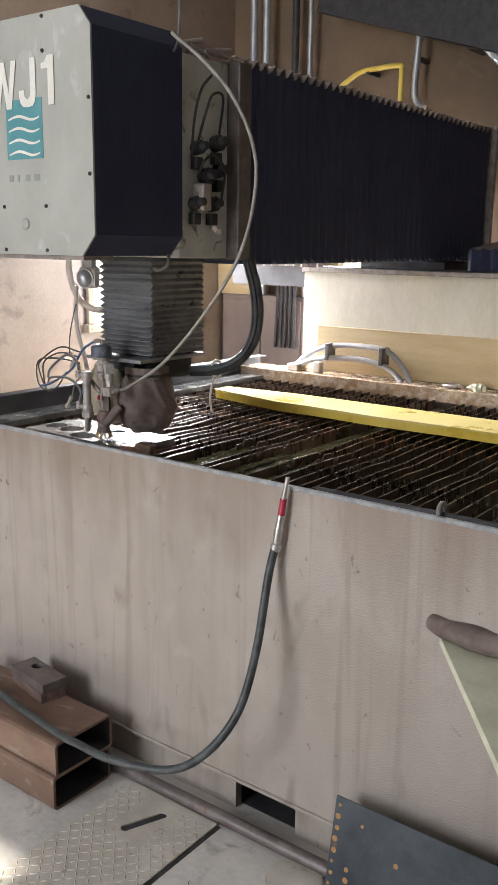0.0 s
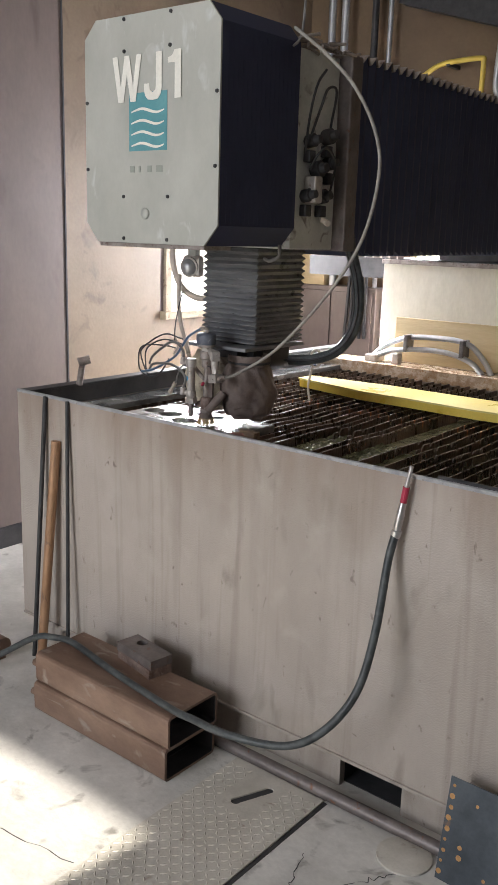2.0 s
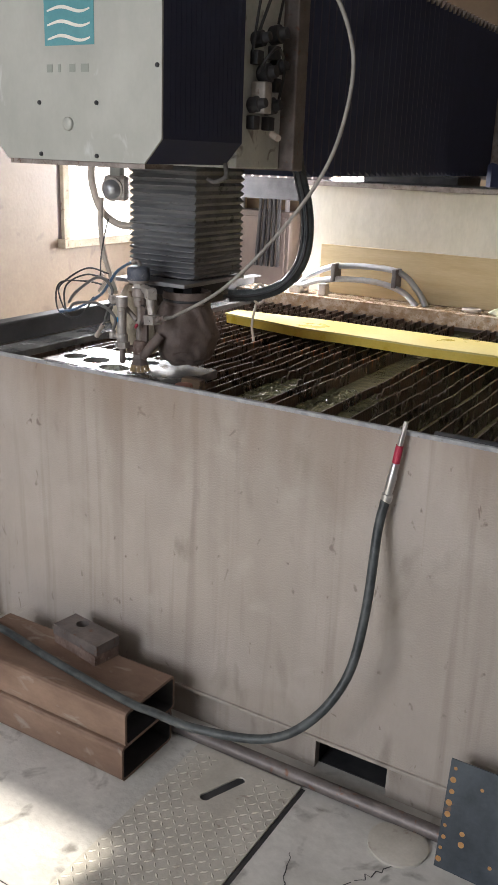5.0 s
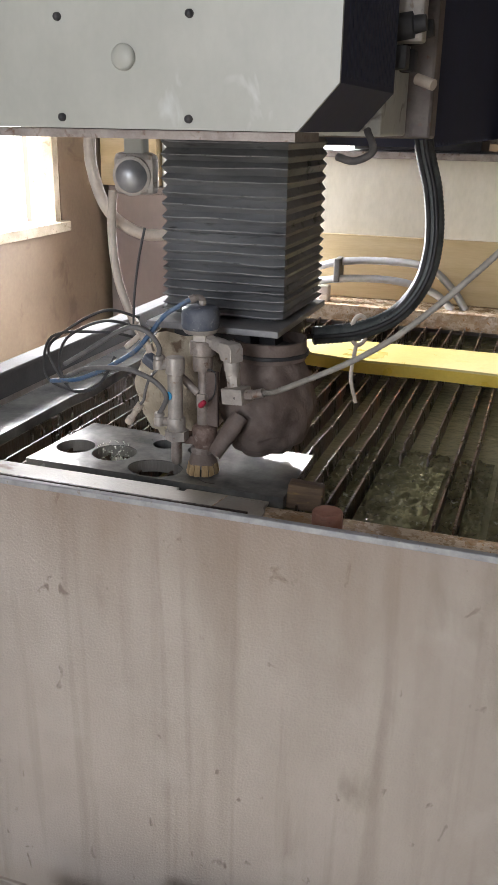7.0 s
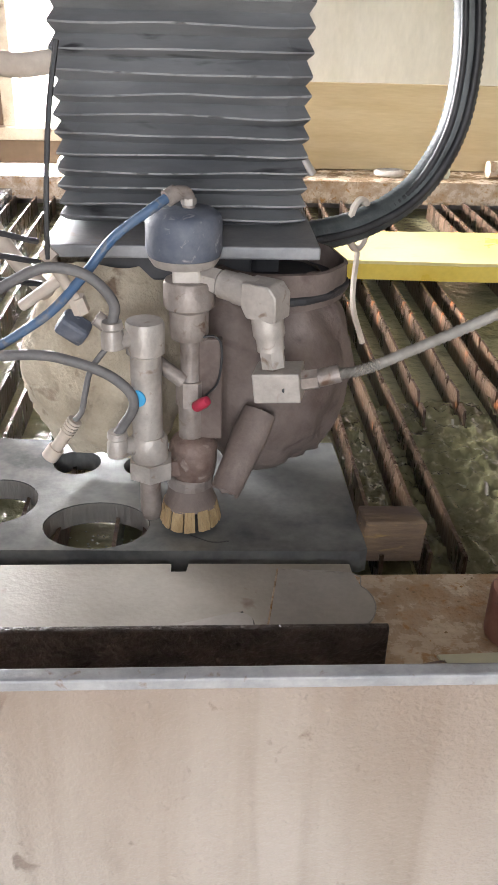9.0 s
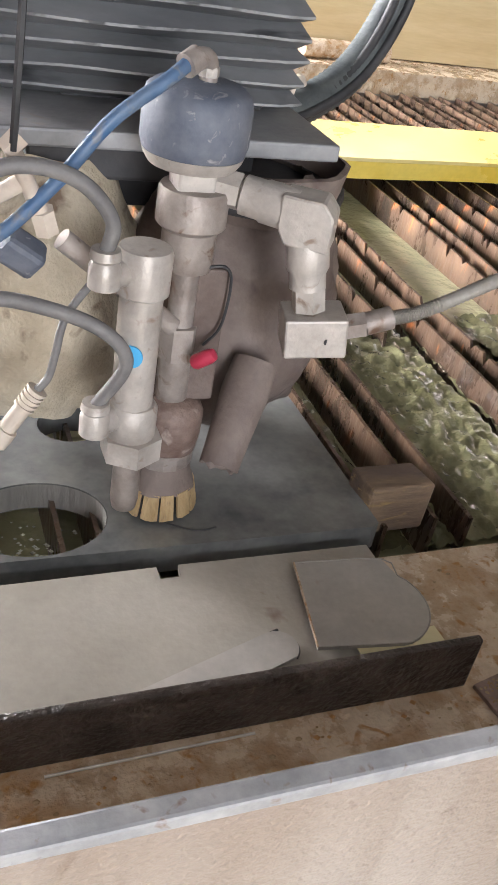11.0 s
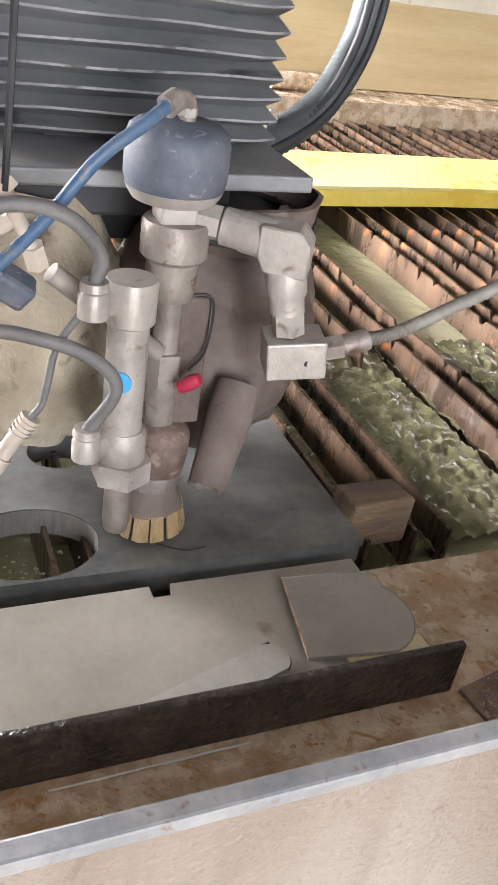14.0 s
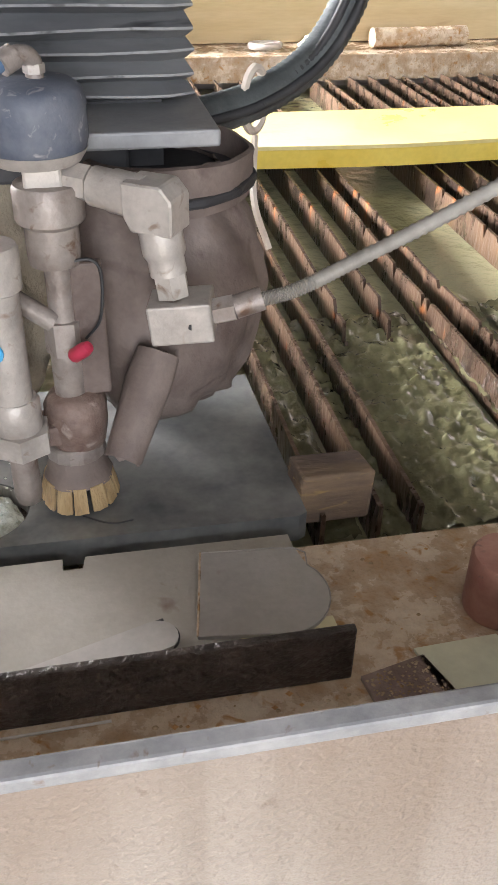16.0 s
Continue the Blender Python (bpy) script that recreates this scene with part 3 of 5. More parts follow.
part("tube", S([(-2.46, 3.70, 0.93), (-2.40, 3.70, 0.98), (-2.28, 3.69, 1.03), (-2.12, 3.69, 1.045), (-1.96, 3.68, 1.035), (-1.87, 3.67, 0.97), (-1.82, 3.66, 0.905)], 0.013), M_PIPEW, cd, smooth=40)
part("tube", S([(-2.44, 3.66, 0.925), (-2.34, 3.66, 0.965), (-2.2, 3.66, 0.985), (-2.05, 3.66, 0.985), (-1.93, 3.66, 0.955), (-1.86, 3.65, 0.905)], 0.013), M_PIPEW, cd, smooth=40)
for x in (-2.26, -1.97):
    part("strap", B(x - 0.01, 3.64, 0.97, x + 0.01, 3.71, 1.05, bevel=0.003), M_GREYT, cd)
part("clamp", B(-2.47, 3.62, 0.905, -2.41, 3.72, 0.94, bevel=0.006), M_DUSTYL, cd)
part("clamp", B(-2.32, 3.62, 0.905, -2.28, 3.66, 0.96, bevel=0.006), M_DUSTYL, cd)
hk = thing("hook_ring", "pale metal hook lying on the rear ledge", "hook")
part("loop", S([(-1.62 + 0.035 * math.cos(a), 3.655 + 0.02 * math.sin(a), 0.916) for a in [i * math.pi / 5 for i in range(10)]], 0.008), M_DUSTYL, hk, smooth=40)
tagged(part("rag", L((-1.50, 3.655, 0.905), [(0.001, 0.0), (0.03, 0.0), (0.034, 0.012), (0.026, 0.026), (0.012, 0.032), (0.001, 0.033)], wob=0.8), M_CARD, smooth=50), "small crumpled white rag on the rear ledge", "rag")
tb = thing("short_tube", "short rusty tube lying on the rear ledge", "tube")
part("tube_body", R((-1.36, 3.66, 0.927), (-1.12, 3.675, 0.927), 0.022), M_RUST, tb, smooth=40)

# ---- yellow beam across the slats ----
yb = thing("yellow_beam", "yellow painted steel channel lying across the slats", "steel beam")
bm = bmesh.new()
YTOP = 0.897
top = []
for i in range(41):
    x = -2.02 + 3.12 * i / 40
    top.append((x, 2.908 + 0.006 * math.sin(x * 5.2) + 0.004 * math.sin(x * 13)))
outline(bm, [top + [(1.1, 3.125), (-2.03, 3.125), (-2.41, 3.085), (-2.41, 2.99)]], YTOP - 0.006, YTOP)
part("top_flange", bm, M_YELLOWLIT, yb, "top flange, coloured paler for the light falling on it")
bm = bmesh.new()
rows = []
for x, y in [(-2.4, 2.985), (-2.2, 2.945)] + top:
    rows.append([bm.verts.new((x, y, YTOP - 0.0065)), bm.verts.new((x, y + 0.004, SLT)), bm.verts.new((x, y + 0.011, SLT)), bm.verts.new((x, y + 0.007, YTOP - 0.0065))])
for p, q in zip(rows, rows[1:]):
    for k in range(4):
        bm.faces.new((p[k], p[(k + 1) % 4], q[(k + 1) % 4], q[k]))
part("front_web", bm, M_YELLOW, yb)
part("rear_web", B(-2.02, 3.112, SLT, 1.1, 3.12, YTOP - 0.0065), M_YELLOW, yb)

# ---- gantry arm ----
gantry = thing("waterjet_gantry", "cutting machine arm with navy bellows and a pale numbered cover", "cutting machine")
PX0, PX1, PZ0, PZ1, PY = -2.366, -1.828, 1.467, 2.095, 1.778
c = 0.05
octo = [(PX0 + c, PZ0), (PX1 - c, PZ0), (PX1, PZ0 + c + 0.006), (PX1, PZ1 - c), (PX1 - c + 0.008, PZ1), (PX0 + c, PZ1), (PX0, PZ1 - c), (PX0, PZ0 + c + 0.006)]
bm = bmesh.new()
outline(bm, [octo], -0.003, 0.003, pose(0, PY, 0, 90))
cover = part("cover_panel", bm, M_PANEL, gantry, "pale grey cover panel with cut corners, screws and lettering")
# hood behind the cover panel
bm = bmesh.new()
a0 = [bm.verts.new((x, PY + 0.004, z)) for x, z in octo]
a1 = [bm.verts.new((x, 2.127, z)) for x, z in octo]
for i in range(8):
    bm.faces.new((a0[i], a0[(i + 1) % 8], a1[(i + 1) % 8], a1[i]))
bm.faces.new(a0)
bm.faces.new(a1)
part("hood", bm, M_NAVY, gantry, "navy hood of the head")
part("hood_lip", B(PX0 + 0.05, PY + 0.006, PZ0 - 0.012, PX1 - 0.055, PY + 0.12, PZ0 - 0.001), M_DUSTY, gantry)
bm = bmesh.new()
for i in range(16):
    y = PY + 0.03 + i * 0.02
    box(bm, PX1 + 0.0003, y, 1.53, PX1 + 0.0009, y + 0.006, 2.03)
part("side_ribs", bm, M_NAVY, gantry)
for x, z in [(-2.2, 1.48), (-2.02, 1.48), (-2.2, 1.6), (-2.018, 1.6), (-2.357, 1.68), (-2.357, 1.87), (-1.84, 1.68), (-1.838, 1.87), (-2.195, 2.0), (-2.012, 2.0), (-2.195, 2.085), (-2.01, 2.085)]:
    part("screw", L((x, PY - 0.003, z), [(0.0055, 0), (0.005, 0.004), (0.002, 0.006)], seg=10, axis=(0, -1, 0)), M_DARK, cover, smooth=50)
part("knob", L((-2.108, PY - 0.003, 1.552), [(0.016, 0), (0.016, 0.004), (0.013, 0.007), (0.002, 0.008)], axis=(0, -1, 0)), M_PANEL, cover, smooth=50)


def letter(pts, x0, x1, z0, z1, y, material, parent):
    """A letter from its outline in a unit box."""
    bm = bmesh.new()
    outline(bm, [[(x0 + u * (x1 - x0), z0 + v * (z1 - z0)) for u, v in pts]], 0.0, 0.0006, pose(0, y, 0, 90))
    return part("letter", bm, material, parent)


part("logo_square", B(-2.175, PY - 0.0045, 1.727, -2.022, PY - 0.0032, 1.885), M_TEAL, cover, "teal square with pale waves")
for k in range(4):
    bm = bmesh.new()
    z = 1.742 + k * 0.031
    top = [bm.verts.new((-2.165 + i * 0.0066, PY - 0.0052, z + 0.006 * math.sin(i * 0.33 - 0.6) + 0.004)) for i in range(21)]
    low = [bm.verts.new((-2.165 + i * 0.0066, PY - 0.0052, z + 0.006 * math.sin(i * 0.33 - 0.6) - 0.004 * math.sin(math.pi * i / 20))) for i in range(21)]
    for i in range(20):
        bm.faces.new((top[i], top[i + 1], low[i + 1], low[i]))
    part("wave", bm, M_CREAMP, cover)
LET_W = [(0, 1), (0.17, 1), (0.29, 0.33), (0.42, 1), (0.58, 1), (0.71, 0.33), (0.83, 1), (1, 1), (0.8, 0), (0.62, 0), (0.5, 0.6), (0.38, 0), (0.2, 0)]
LET_J = [(0.68, 1), (1, 1), (1, 0.24), (0.93, 0.1), (0.78, 0.02), (0.5, 0), (0.22, 0.02), (0.07, 0.1), (0, 0.24), (0, 0.36), (0.3, 0.36), (0.33, 0.22), (0.5, 0.16), (0.65, 0.22), (0.68, 0.34)]
LET_1 = [(0.5, 1), (1, 1), (1, 0), (0.52, 0), (0.52, 0.74), (0, 0.74), (0, 0.85), (0.3, 0.88)]
for pts, a, b in ((LET_W, -2.242, -2.122), (LET_J, -2.112, -2.042), (LET_1, -2.018, -1.968)):
    letter(pts, a, b, 1.862, 1.987, PY - 0.0056, M_CREAMP, cover)
for k, wd in enumerate((0.018, 0.008, 0.018, 0.024)):
    x = -2.172 + k * 0.036
    part("caption_bar", B(x, PY - 0.0042, 1.668, x + wd, PY - 0.0032, 1.686), M_GREYP, cover)

# valve plate and column between hood and arm bellows
part("valve_plate", B(-2.3, 2.13, 1.46, -1.845, 2.36, 2.04, bevel=0.004), M_VALVE, gantry, "pale plate that carries valves and fittings")
part("column", B(-2.32, 2.361, 1.455, -1.80, 2.425, 2.05, bevel=0.006), M_BLOCK, gantry)
for y, z, r in [(2.2, 1.78, 0.02), (2.24, 1.70, 0.025), (2.19, 1.62, 0.02), (2.27, 1.62, 0.022), (2.29, 1.80, 0.024), (2.3, 1.72, 0.02)]:
    bm = bmesh.new()
    lathe(bm, (-1.845, y, z), [(r, 0), (r, 0.03), (r * 0.7, 0.032), (r * 0.6, 0.05), (0.002, 0.052)], seg=14, axis=(1, 0, 0.15))
    box(bm, -1.845, y - 0.018, z - 0.06, -1.82, y + 0.014, z - 0.025, 0.003)
    part("valve", bm, M_DARK, gantry, smooth=40)
part("valve_block", B(-1.845, 2.19, 1.60, -1.80, 2.23, 1.68, bevel=0.005), M_DUSTYL, gantry)
for pts in ([(-1.83, 2.2, 1.80), (-1.79, 2.19, 1.88), (-1.79, 2.22, 1.93), (-1.80, 2.28, 1.93), (-1.83, 2.3, 1.83)],
            [(-1.83, 2.2, 1.70), (-1.78, 2.17, 1.74), (-1.78, 2.22, 1.76), (-1.80, 2.29, 1.72), (-1.82, 2.3, 1.64)],
            [(-1.83, 2.17, 1.75), (-1.80, 2.15, 1.86), (-1.80, 2.18, 1.94), (-1.82, 2.25, 1.99)]):
    part("air_line", S(pts, 0.004, seg=6), M_BLACK, gantry, smooth=50)
part("plug", R((-1.815, 2.26, 1.55), (-1.785, 2.245, 1.54), 0.009), M_BEIGET, gantry, smooth=40)

# arm bellows along y: zigzag rings


def bellows_y(x0, x1, z0, z1, y0, y1, n, d):
    bm = bmesh.new()
    prev = None
    for i in range(2 * n + 1):
        y = y0 + (y1 - y0) * i / (2 * n)
        o = d if i % 2 else 0.0
        ringv = [bm.verts.new(p) for p in ((x0 - o * 0.4, y, z0 - o * 0.8), (x1 + o * 0.4, y, z0 - o * 0.8), (x1 + o * 0.4, y, z1 + o * 1.5), (x0 - o * 0.4, y, z1 + o * 1.5))]
        if prev:
            for k in range(4):
                bm.faces.new((prev[k], prev[(k + 1) % 4], ringv[(k + 1) % 4], ringv[k]))
        prev = ringv
    return bm


part("arm_bellows", bellows_y(-2.33, -1.815, 1.455, 2.03, 2.43, 4.34, 40, 0.02), M_NAVY, gantry, "dusty navy accordion cover of the arm")
part("arm_end_plate", B(-2.36, 4.345, 1.42, -1.78, 4.37, 2.07, bevel=0.004), M_DUSTY, gantry)
part("arm_base", B(-2.3, 4.0, 1.3, -1.85, 4.34, 1.43), M_DARK, gantry)
bm = bmesh.new()
for i in range(40):
    y = 2.43 + (4.34 - 2.43) * (2 * i + 1) / 80
    for s in (-1, 1):
        q = [(-2.2, y, 2.0625), (-1.8, y, 2.0625), (-1.806, y + s * 0.02, 2.036), (-2.2, y + s * 0.02, 2.036)]
        bm.faces.new([bm.verts.new(v) for v in q])
part("dust_folds", bm, M_DUSTY, gantry, "brown dust caught on the folds")

# vertical bellows, denser towards the bottom


def bellows_z(x0, x1, y0, y1, zs, d):
    """Deep slack pleats; the outer fold of each is a thin edge of its own material, paler for wear and its highlight.
    """
    bm = bmesh.new()
    prev, was_fold = None, False
    nf = 12
    for i, zc in enumerate(zs):
        fold = i % 2 == 1
        wob = 0.003 * noise.noise((i * 0.7, 0, 3))
        for dz in ((-0.0009, 0.0009) if fold else (0.0,)):
            o = d * (1 + 0.12 * noise.noise((i * 1.3, 5, 1))) if fold else 0.0
            h = o * 0.3
            pts = [(x0 - h + (x1 - x0 + 2 * h) * k / nf, y0 - o + (0.006 if k in (0, nf) else 0)) for k in range(nf + 1)]
            pts += [(x1 + h, (y0 + y1) / 2), (x1 + h, y1 + o), (x0 - h, y1 + o), (x0 - h, (y0 + y1) / 2)]
            rv = []
            for x, y in pts:
                sag = 0.0032 * noise.noise((x * 11, i * 0.9, 2)) if fold else 0.0015 * noise.noise((x * 11, i * 0.9, 2))
                rv.append(bm.verts.new((x, y, zc + dz + wob + sag)))
            m = len(pts)
            if prev:
                for k in range(m):
                    f = bm.faces.new((prev[k], prev[(k + 1) % m], rv[(k + 1) % m], rv[k]))
                    f.material_index = 1 if fold and was_fold else 0
            prev, was_fold = rv, fold
        was_fold = False
    return bm


zs, z, i = [], 1.142, 0
while z < 1.46:
    zs.append(z)
    z += 0.0066 + 0.0042 * min(1, i / 24)
    i += 1
zb = part("z_bellows", bellows_z(-2.238, -2.013, 2.187, 2.43, zs, 0.0155), M_BELLOW, gantry, "grey rubber accordion cover of the vertical axis")
zb.data.materials.append(M_FOLD)
part("z_flange", B(-2.25, 2.118, 1.1255, -1.999, 2.445, 1.1375, bevel=0.002), M_FLANGE, gantry, "dusty steel foot plate below the bellows")
part("z_column", B(-2.18, 2.2, 1.06, -2.03, 2.4, 1.46), M_DARK, gantry)
part("under_bracket", B(-2.21, 2.15, 1.095, -2.06, 2.4, 1.125, bevel=0.003), M_DARK, gantry)

# large corrugated hose
bm = bmesh.new()
H1 = [(-1.83, 2.40, 1.62), (-1.825, 2.45, 1.46), (-1.80, 2.46, 1.36), (-1.79, 2.46, 1.27), (-1.802, 2.45, 1.19), (-1.845, 2.43, 1.125), (-1.915, 2.40, 1.09), (-2.0, 2.36, 1.08)]
part("corrugated_hose", S(H1, 0.0185, seg=14, n=22, rib=0.035), M_HOSEB, gantry, "dark corrugated hose bundle", smooth=60)
for dx, dy in ((-0.01, -0.016), (0.006, -0.018)):
    part("cable", S([(x + dx, y + dy, z) for x, y, z in H1], 0.005, seg=8), M_BLACK, gantry, smooth=60)
part("zip_tie", S([(-1.915 + 0.027 * math.cos(a) * 0.5, 2.40 + 0.012 * math.cos(a), 1.09 + 0.03 * math.sin(a)) for a in [i * math.pi / 4 for i in range(9)]], 0.0046, seg=6), M_BEIGET, gantry)
part("zip_tail", S([(-1.917, 2.385, 1.06), (-1.92, 2.37, 1.0), (-1.905, 2.36, 0.95)], 0.004, seg=6), M_BEIGET, gantry)
# grey abrasive hose sweeping up to the hood
HG = [(-2.0, 2.016, 1.0545), (-1.945, 2.012, 1.074), (-1.78, 2.0, 1.172), (-1.608, 2.0, 1.345), (-1.505, 2.0, 1.496), (-1.464, 2.0, 1.657), (-1.481, 2.0, 1.77), (-1.55, 2.0, 1.885), (-1.646, 2.0, 1.976), (-1.752, 2.01, 2.05), (-1.83, 2.1, 2.08)]
part("feed_hose", S(HG, 0.0048, seg=10, n=76, rib=0.08), M_FEED, gantry, "grey ribbed feed hose", smooth=60)
part("roof_cable", S([(-1.75, 2.02, 2.5), (-1.74, 2.02, 2.2), (-1.755, 2.03, 2.05), (-1.84, 2.1, 2.03)], 0.004, seg=6), M_GREYT, gantry, smooth=50)
part("under_loop", S([(-1.86, 2.1, 1.47), (-1.845, 2.08, 1.44), (-1.87, 2.07, 1.425), (-1.9, 2.08, 1.43)], 0.006, seg=8), M_GREYT, gantry, smooth=50)
bm = bmesh.new()
for i in range(30):
    p = Vector((-1.83 + random.uniform(-0.05, 0.02), 2.13 + i * 0.01, 2.05 + random.uniform(-0.01, 0.02)))
    rod(bm, p, p + Vector((random.uniform(-0.03, 0.03), 0.05, random.uniform(-0.015, 0.015))), 0.005, seg=6)
part("cable_bunch", bm, M_DUSTY, gantry)
# pale sight bowl behind the head with its hoses
part("sight_bowl", L((-2.293, 2.163, 1.385), [(0.027, -0.02), (0.03, 0.0), (0.028, 0.008), (0.023, 0.017), (0.012, 0.023), (0.002, 0.0245)], axis=(0.2, -1, -0.1)), M_PIPEW, gantry, "round pale bowl under the hood", smooth=50)
part("bowl_ring", L((-2.293, 2.163, 1.385), [(0.033, -0.03), (0.034, -0.004), (0.0345, 0.003), (0.03, 0.005)], axis=(0.2, -1, -0.1)), M_DUSTYL, gantry, smooth=50)
part("bowl_housing", B(-2.335, 2.168, 1.352, -2.253, 2.2, 1.425, bevel=0.012), M_DUSTYL, gantry)
part("bowl_bracket", B(-2.315, 2.175, 1.42, -2.275, 2.2, 1.47, bevel=0.004), M_PANEL, gantry)
part("beige_hose", S([(-2.325, 2.15, 1.36), (-2.33, 2.15, 1.28), (-2.32, 2.15, 1.2), (-2.293, 2.15, 1.13), (-2.25, 2.12, 1.09)], 0.008, seg=10), M_BEIGET, gantry, smooth=50)
part("loop_hose", S([(-2.377, 2.17, 1.47), (-2.377, 2.17, 1.4), (-2.35, 2.18, 1.32), (-2.29, 2.2, 1.28), (-2.22, 2.24, 1.285)], 0.011, seg=10), M_BEIGET, gantry, smooth=50)

# ---- cutting head ----
AX, AY = -2.119, 2.067
head = part("cutting_head", L((AX, AY, 0), [(0.0001, 1.07), (0.0165, 1.07), (0.0175, 1.075), (0.0175, 1.096), (0.0205, 1.098), (0.0225, 1.1), (0.0225, 1.12), (0.021, 1.123), (0.0001, 1.123)]), M_DUSTY, gantry, "dust-coated abrasive waterjet cutting head", smooth=40)
part("actuator_cap", L((AX - 0.004, AY, 0), [(0.002, 1.14), (0.027, 1.141), (0.031, 1.145), (0.0328, 1.151), (0.0328, 1.172), (0.031, 1.179), (0.0255, 1.183), (0.002, 1.185)], seg=36), M_CAP, head, "blue-grey round actuator cap", smooth=50)
part("cap_base", L((AX - 0.004, AY, 0), [(0.002, 1.136), (0.027, 1.137), (0.03, 1.1415), (0.0315, 1.145), (0.0001, 1.146)], seg=36), M_DUSTYL, head, smooth=40)
part("square_stem", B(AX - 0.014, AY - 0.012, 1.118, AX + 0.01, AY + 0.012, 1.139, bevel=0.002), M_DUSTYL, head)
part("top_elbow", S([(AX, AY, 1.184), (AX, AY, 1.192), (AX - 0.003, AY - 0.003, 1.197), (AX - 0.009, AY - 0.007, 1.198), (AX - 0.016, AY - 0.011, 1.195)], 0.0055, seg=12), M_DUSTY, head, smooth=50)
part("elbow_nut", L((AX, AY, 1.183), [(0.004, 0), (0.004, 0.003), (0.0065, 0.004), (0.0065, 0.009), (0.005, 0.01)], seg=6), M_DUSTYL, head)
part("tube_collar", R((AX - 0.01, AY - 0.008, 1.198), (AX - 0.018, AY - 0.013, 1.194), 0.0072, seg=14), M_DUSTY, head, smooth=40)
part("air_tube", S([(AX - 0.015, AY - 0.011, 1.196), (AX - 0.03, AY - 0.02, 1.187), (-2.18, 2.04, 1.165), (-2.21, 2.04, 1.128), (-2.25, 2.045, 1.089), (-2.34, 2.04, 1.04), (-2.42, 2.06, 1.02)], 0.0042, seg=10), M_BLUET, head, "faded blue air tube", smooth=50)
part("jet_tube", L((AX + 0.001, AY, 0), [(0.0095, 0.965), (0.0115, 0.968), (0.0115, 1.004), (0.0095, 1.006), (0.0095, 1.028), (0.0092, 1.03), (0.0092, 1.072)], seg=18), M_DUSTY, head, smooth=40)
part("hex_coupling", L((AX + 0.001, AY, 0), [(0.0138, 1.004), (0.0138, 1.029)], seg=6), M_DUSTY, head)
bm = bmesh.new()
lathe(bm, (AX + 0.003, AY, 0), [(0.0185, 0.926), (0.0205, 0.931), (0.0228, 0.945), (0.0228, 0.962), (0.019, 0.969), (0.012, 0.972)], seg=24, wob=0.05)
box(bm, AX - 0.035, AY - 0.018, 0.935, AX + 0.01, AY + 0.01, 0.952, 0.003)
part("mixing_body", bm, M_GRIME, head, smooth=40)
# splash guard: a flared cone with wide torn teeth
part("guard_cone", L((AX, AY, 0), [(0.0205, 0.919), (0.0215, 0.913), (0.0235, 0.906), (0.0265, 0.899), (0.0235, 0.899), (0.019, 0.913)], seg=30, wob=0.06), M_BOOT, head, "dirty brown splash guard cone", smooth=50)
bm = bmesh.new()
nt_ = 13
for i in range(nt_):
    a0 = 2 * math.pi * (i + 0.35) / nt_
    wide = 2 * math.pi / nt_ * random.uniform(0.74, 0.93)
    low = 0.8785 + 0.0035 * random.random()
    cols = []
    for k in range(4):
        a = a0 + wide * k / 3
        cut = 0.002 * random.random()
        ca, sa = math.cos(a), math.sin(a)
        cols.append([bm.verts.new((AX + rr * ca, AY + rr * sa, z)) for rr, z in ((0.0262, 0.9005), (0.0302, low + cut), (0.0276, low + cut), (0.0238, 0.9005))])
    for p, q in zip(cols, cols[1:]):
        for k in range(4):
            bm.faces.new((p[k], p[(k + 1) % 4], q[(k + 1) % 4], q[k]))
    bm.faces.new(cols[0])
    bm.faces.new(cols[-1])
tagged(part("splash_brush", bm, M_BRISTLE, head, "tan torn teeth of the splash guard round the nozzle"), kind="stuff")
part("fluted_collar", L((AX, AY, 0), [(0.0205, 0.9185), (0.0222, 0.9195), (0.0222, 0.929), (0.0205, 0.9305)], seg=14), M_DUSTY, head)
part("nozzle", L((AX, AY, 0), [(0.0045, 0.884), (0.0045, 0.91), (0.008, 0.912)], seg=14), M_CHROME, head)
# pneumatic cylinder beside the jet tube
CX, CY = -2.156, 2.031
part("air_cylinder", L((CX, CY, 0), [(0.0135, 0.985), (0.0135, 1.068), (0.0165, 1.07), (0.0168, 1.095), (0.0155, 1.098), (0.0001, 1.0985)], seg=24), M_DUSTYL, head, "pale dusty air cylinder", smooth=40)
part("cylinder_foot", L((CX + 0.001, CY, 0), [(0.0155, 0.966), (0.0165, 0.968), (0.0165, 0.988), (0.0145, 0.991)], seg=24), M_DUSTYL, head, smooth=40)
part("hex_nut", hexrod((CX + 0.002, CY, 0.95), (CX + 0.002, CY, 0.967), 0.021), M_DUSTYL, head)
part("piston_tip", L((CX + 0.001, CY, 0), [(0.004, 0.902), (0.0085, 0.905), (0.0098, 0.912), (0.0095, 0.945), (0.008, 0.951)], seg=18), M_DUSTY, head, smooth=50)
part("sticker", L((CX - 0.0065, CY - 0.0125, 1.032), [(0.0075, 0), (0.0075, 0.0012), (0.001, 0.0015)], seg=18, axis=(-0.45, -0.9, 0)), M_BLUESP, head)
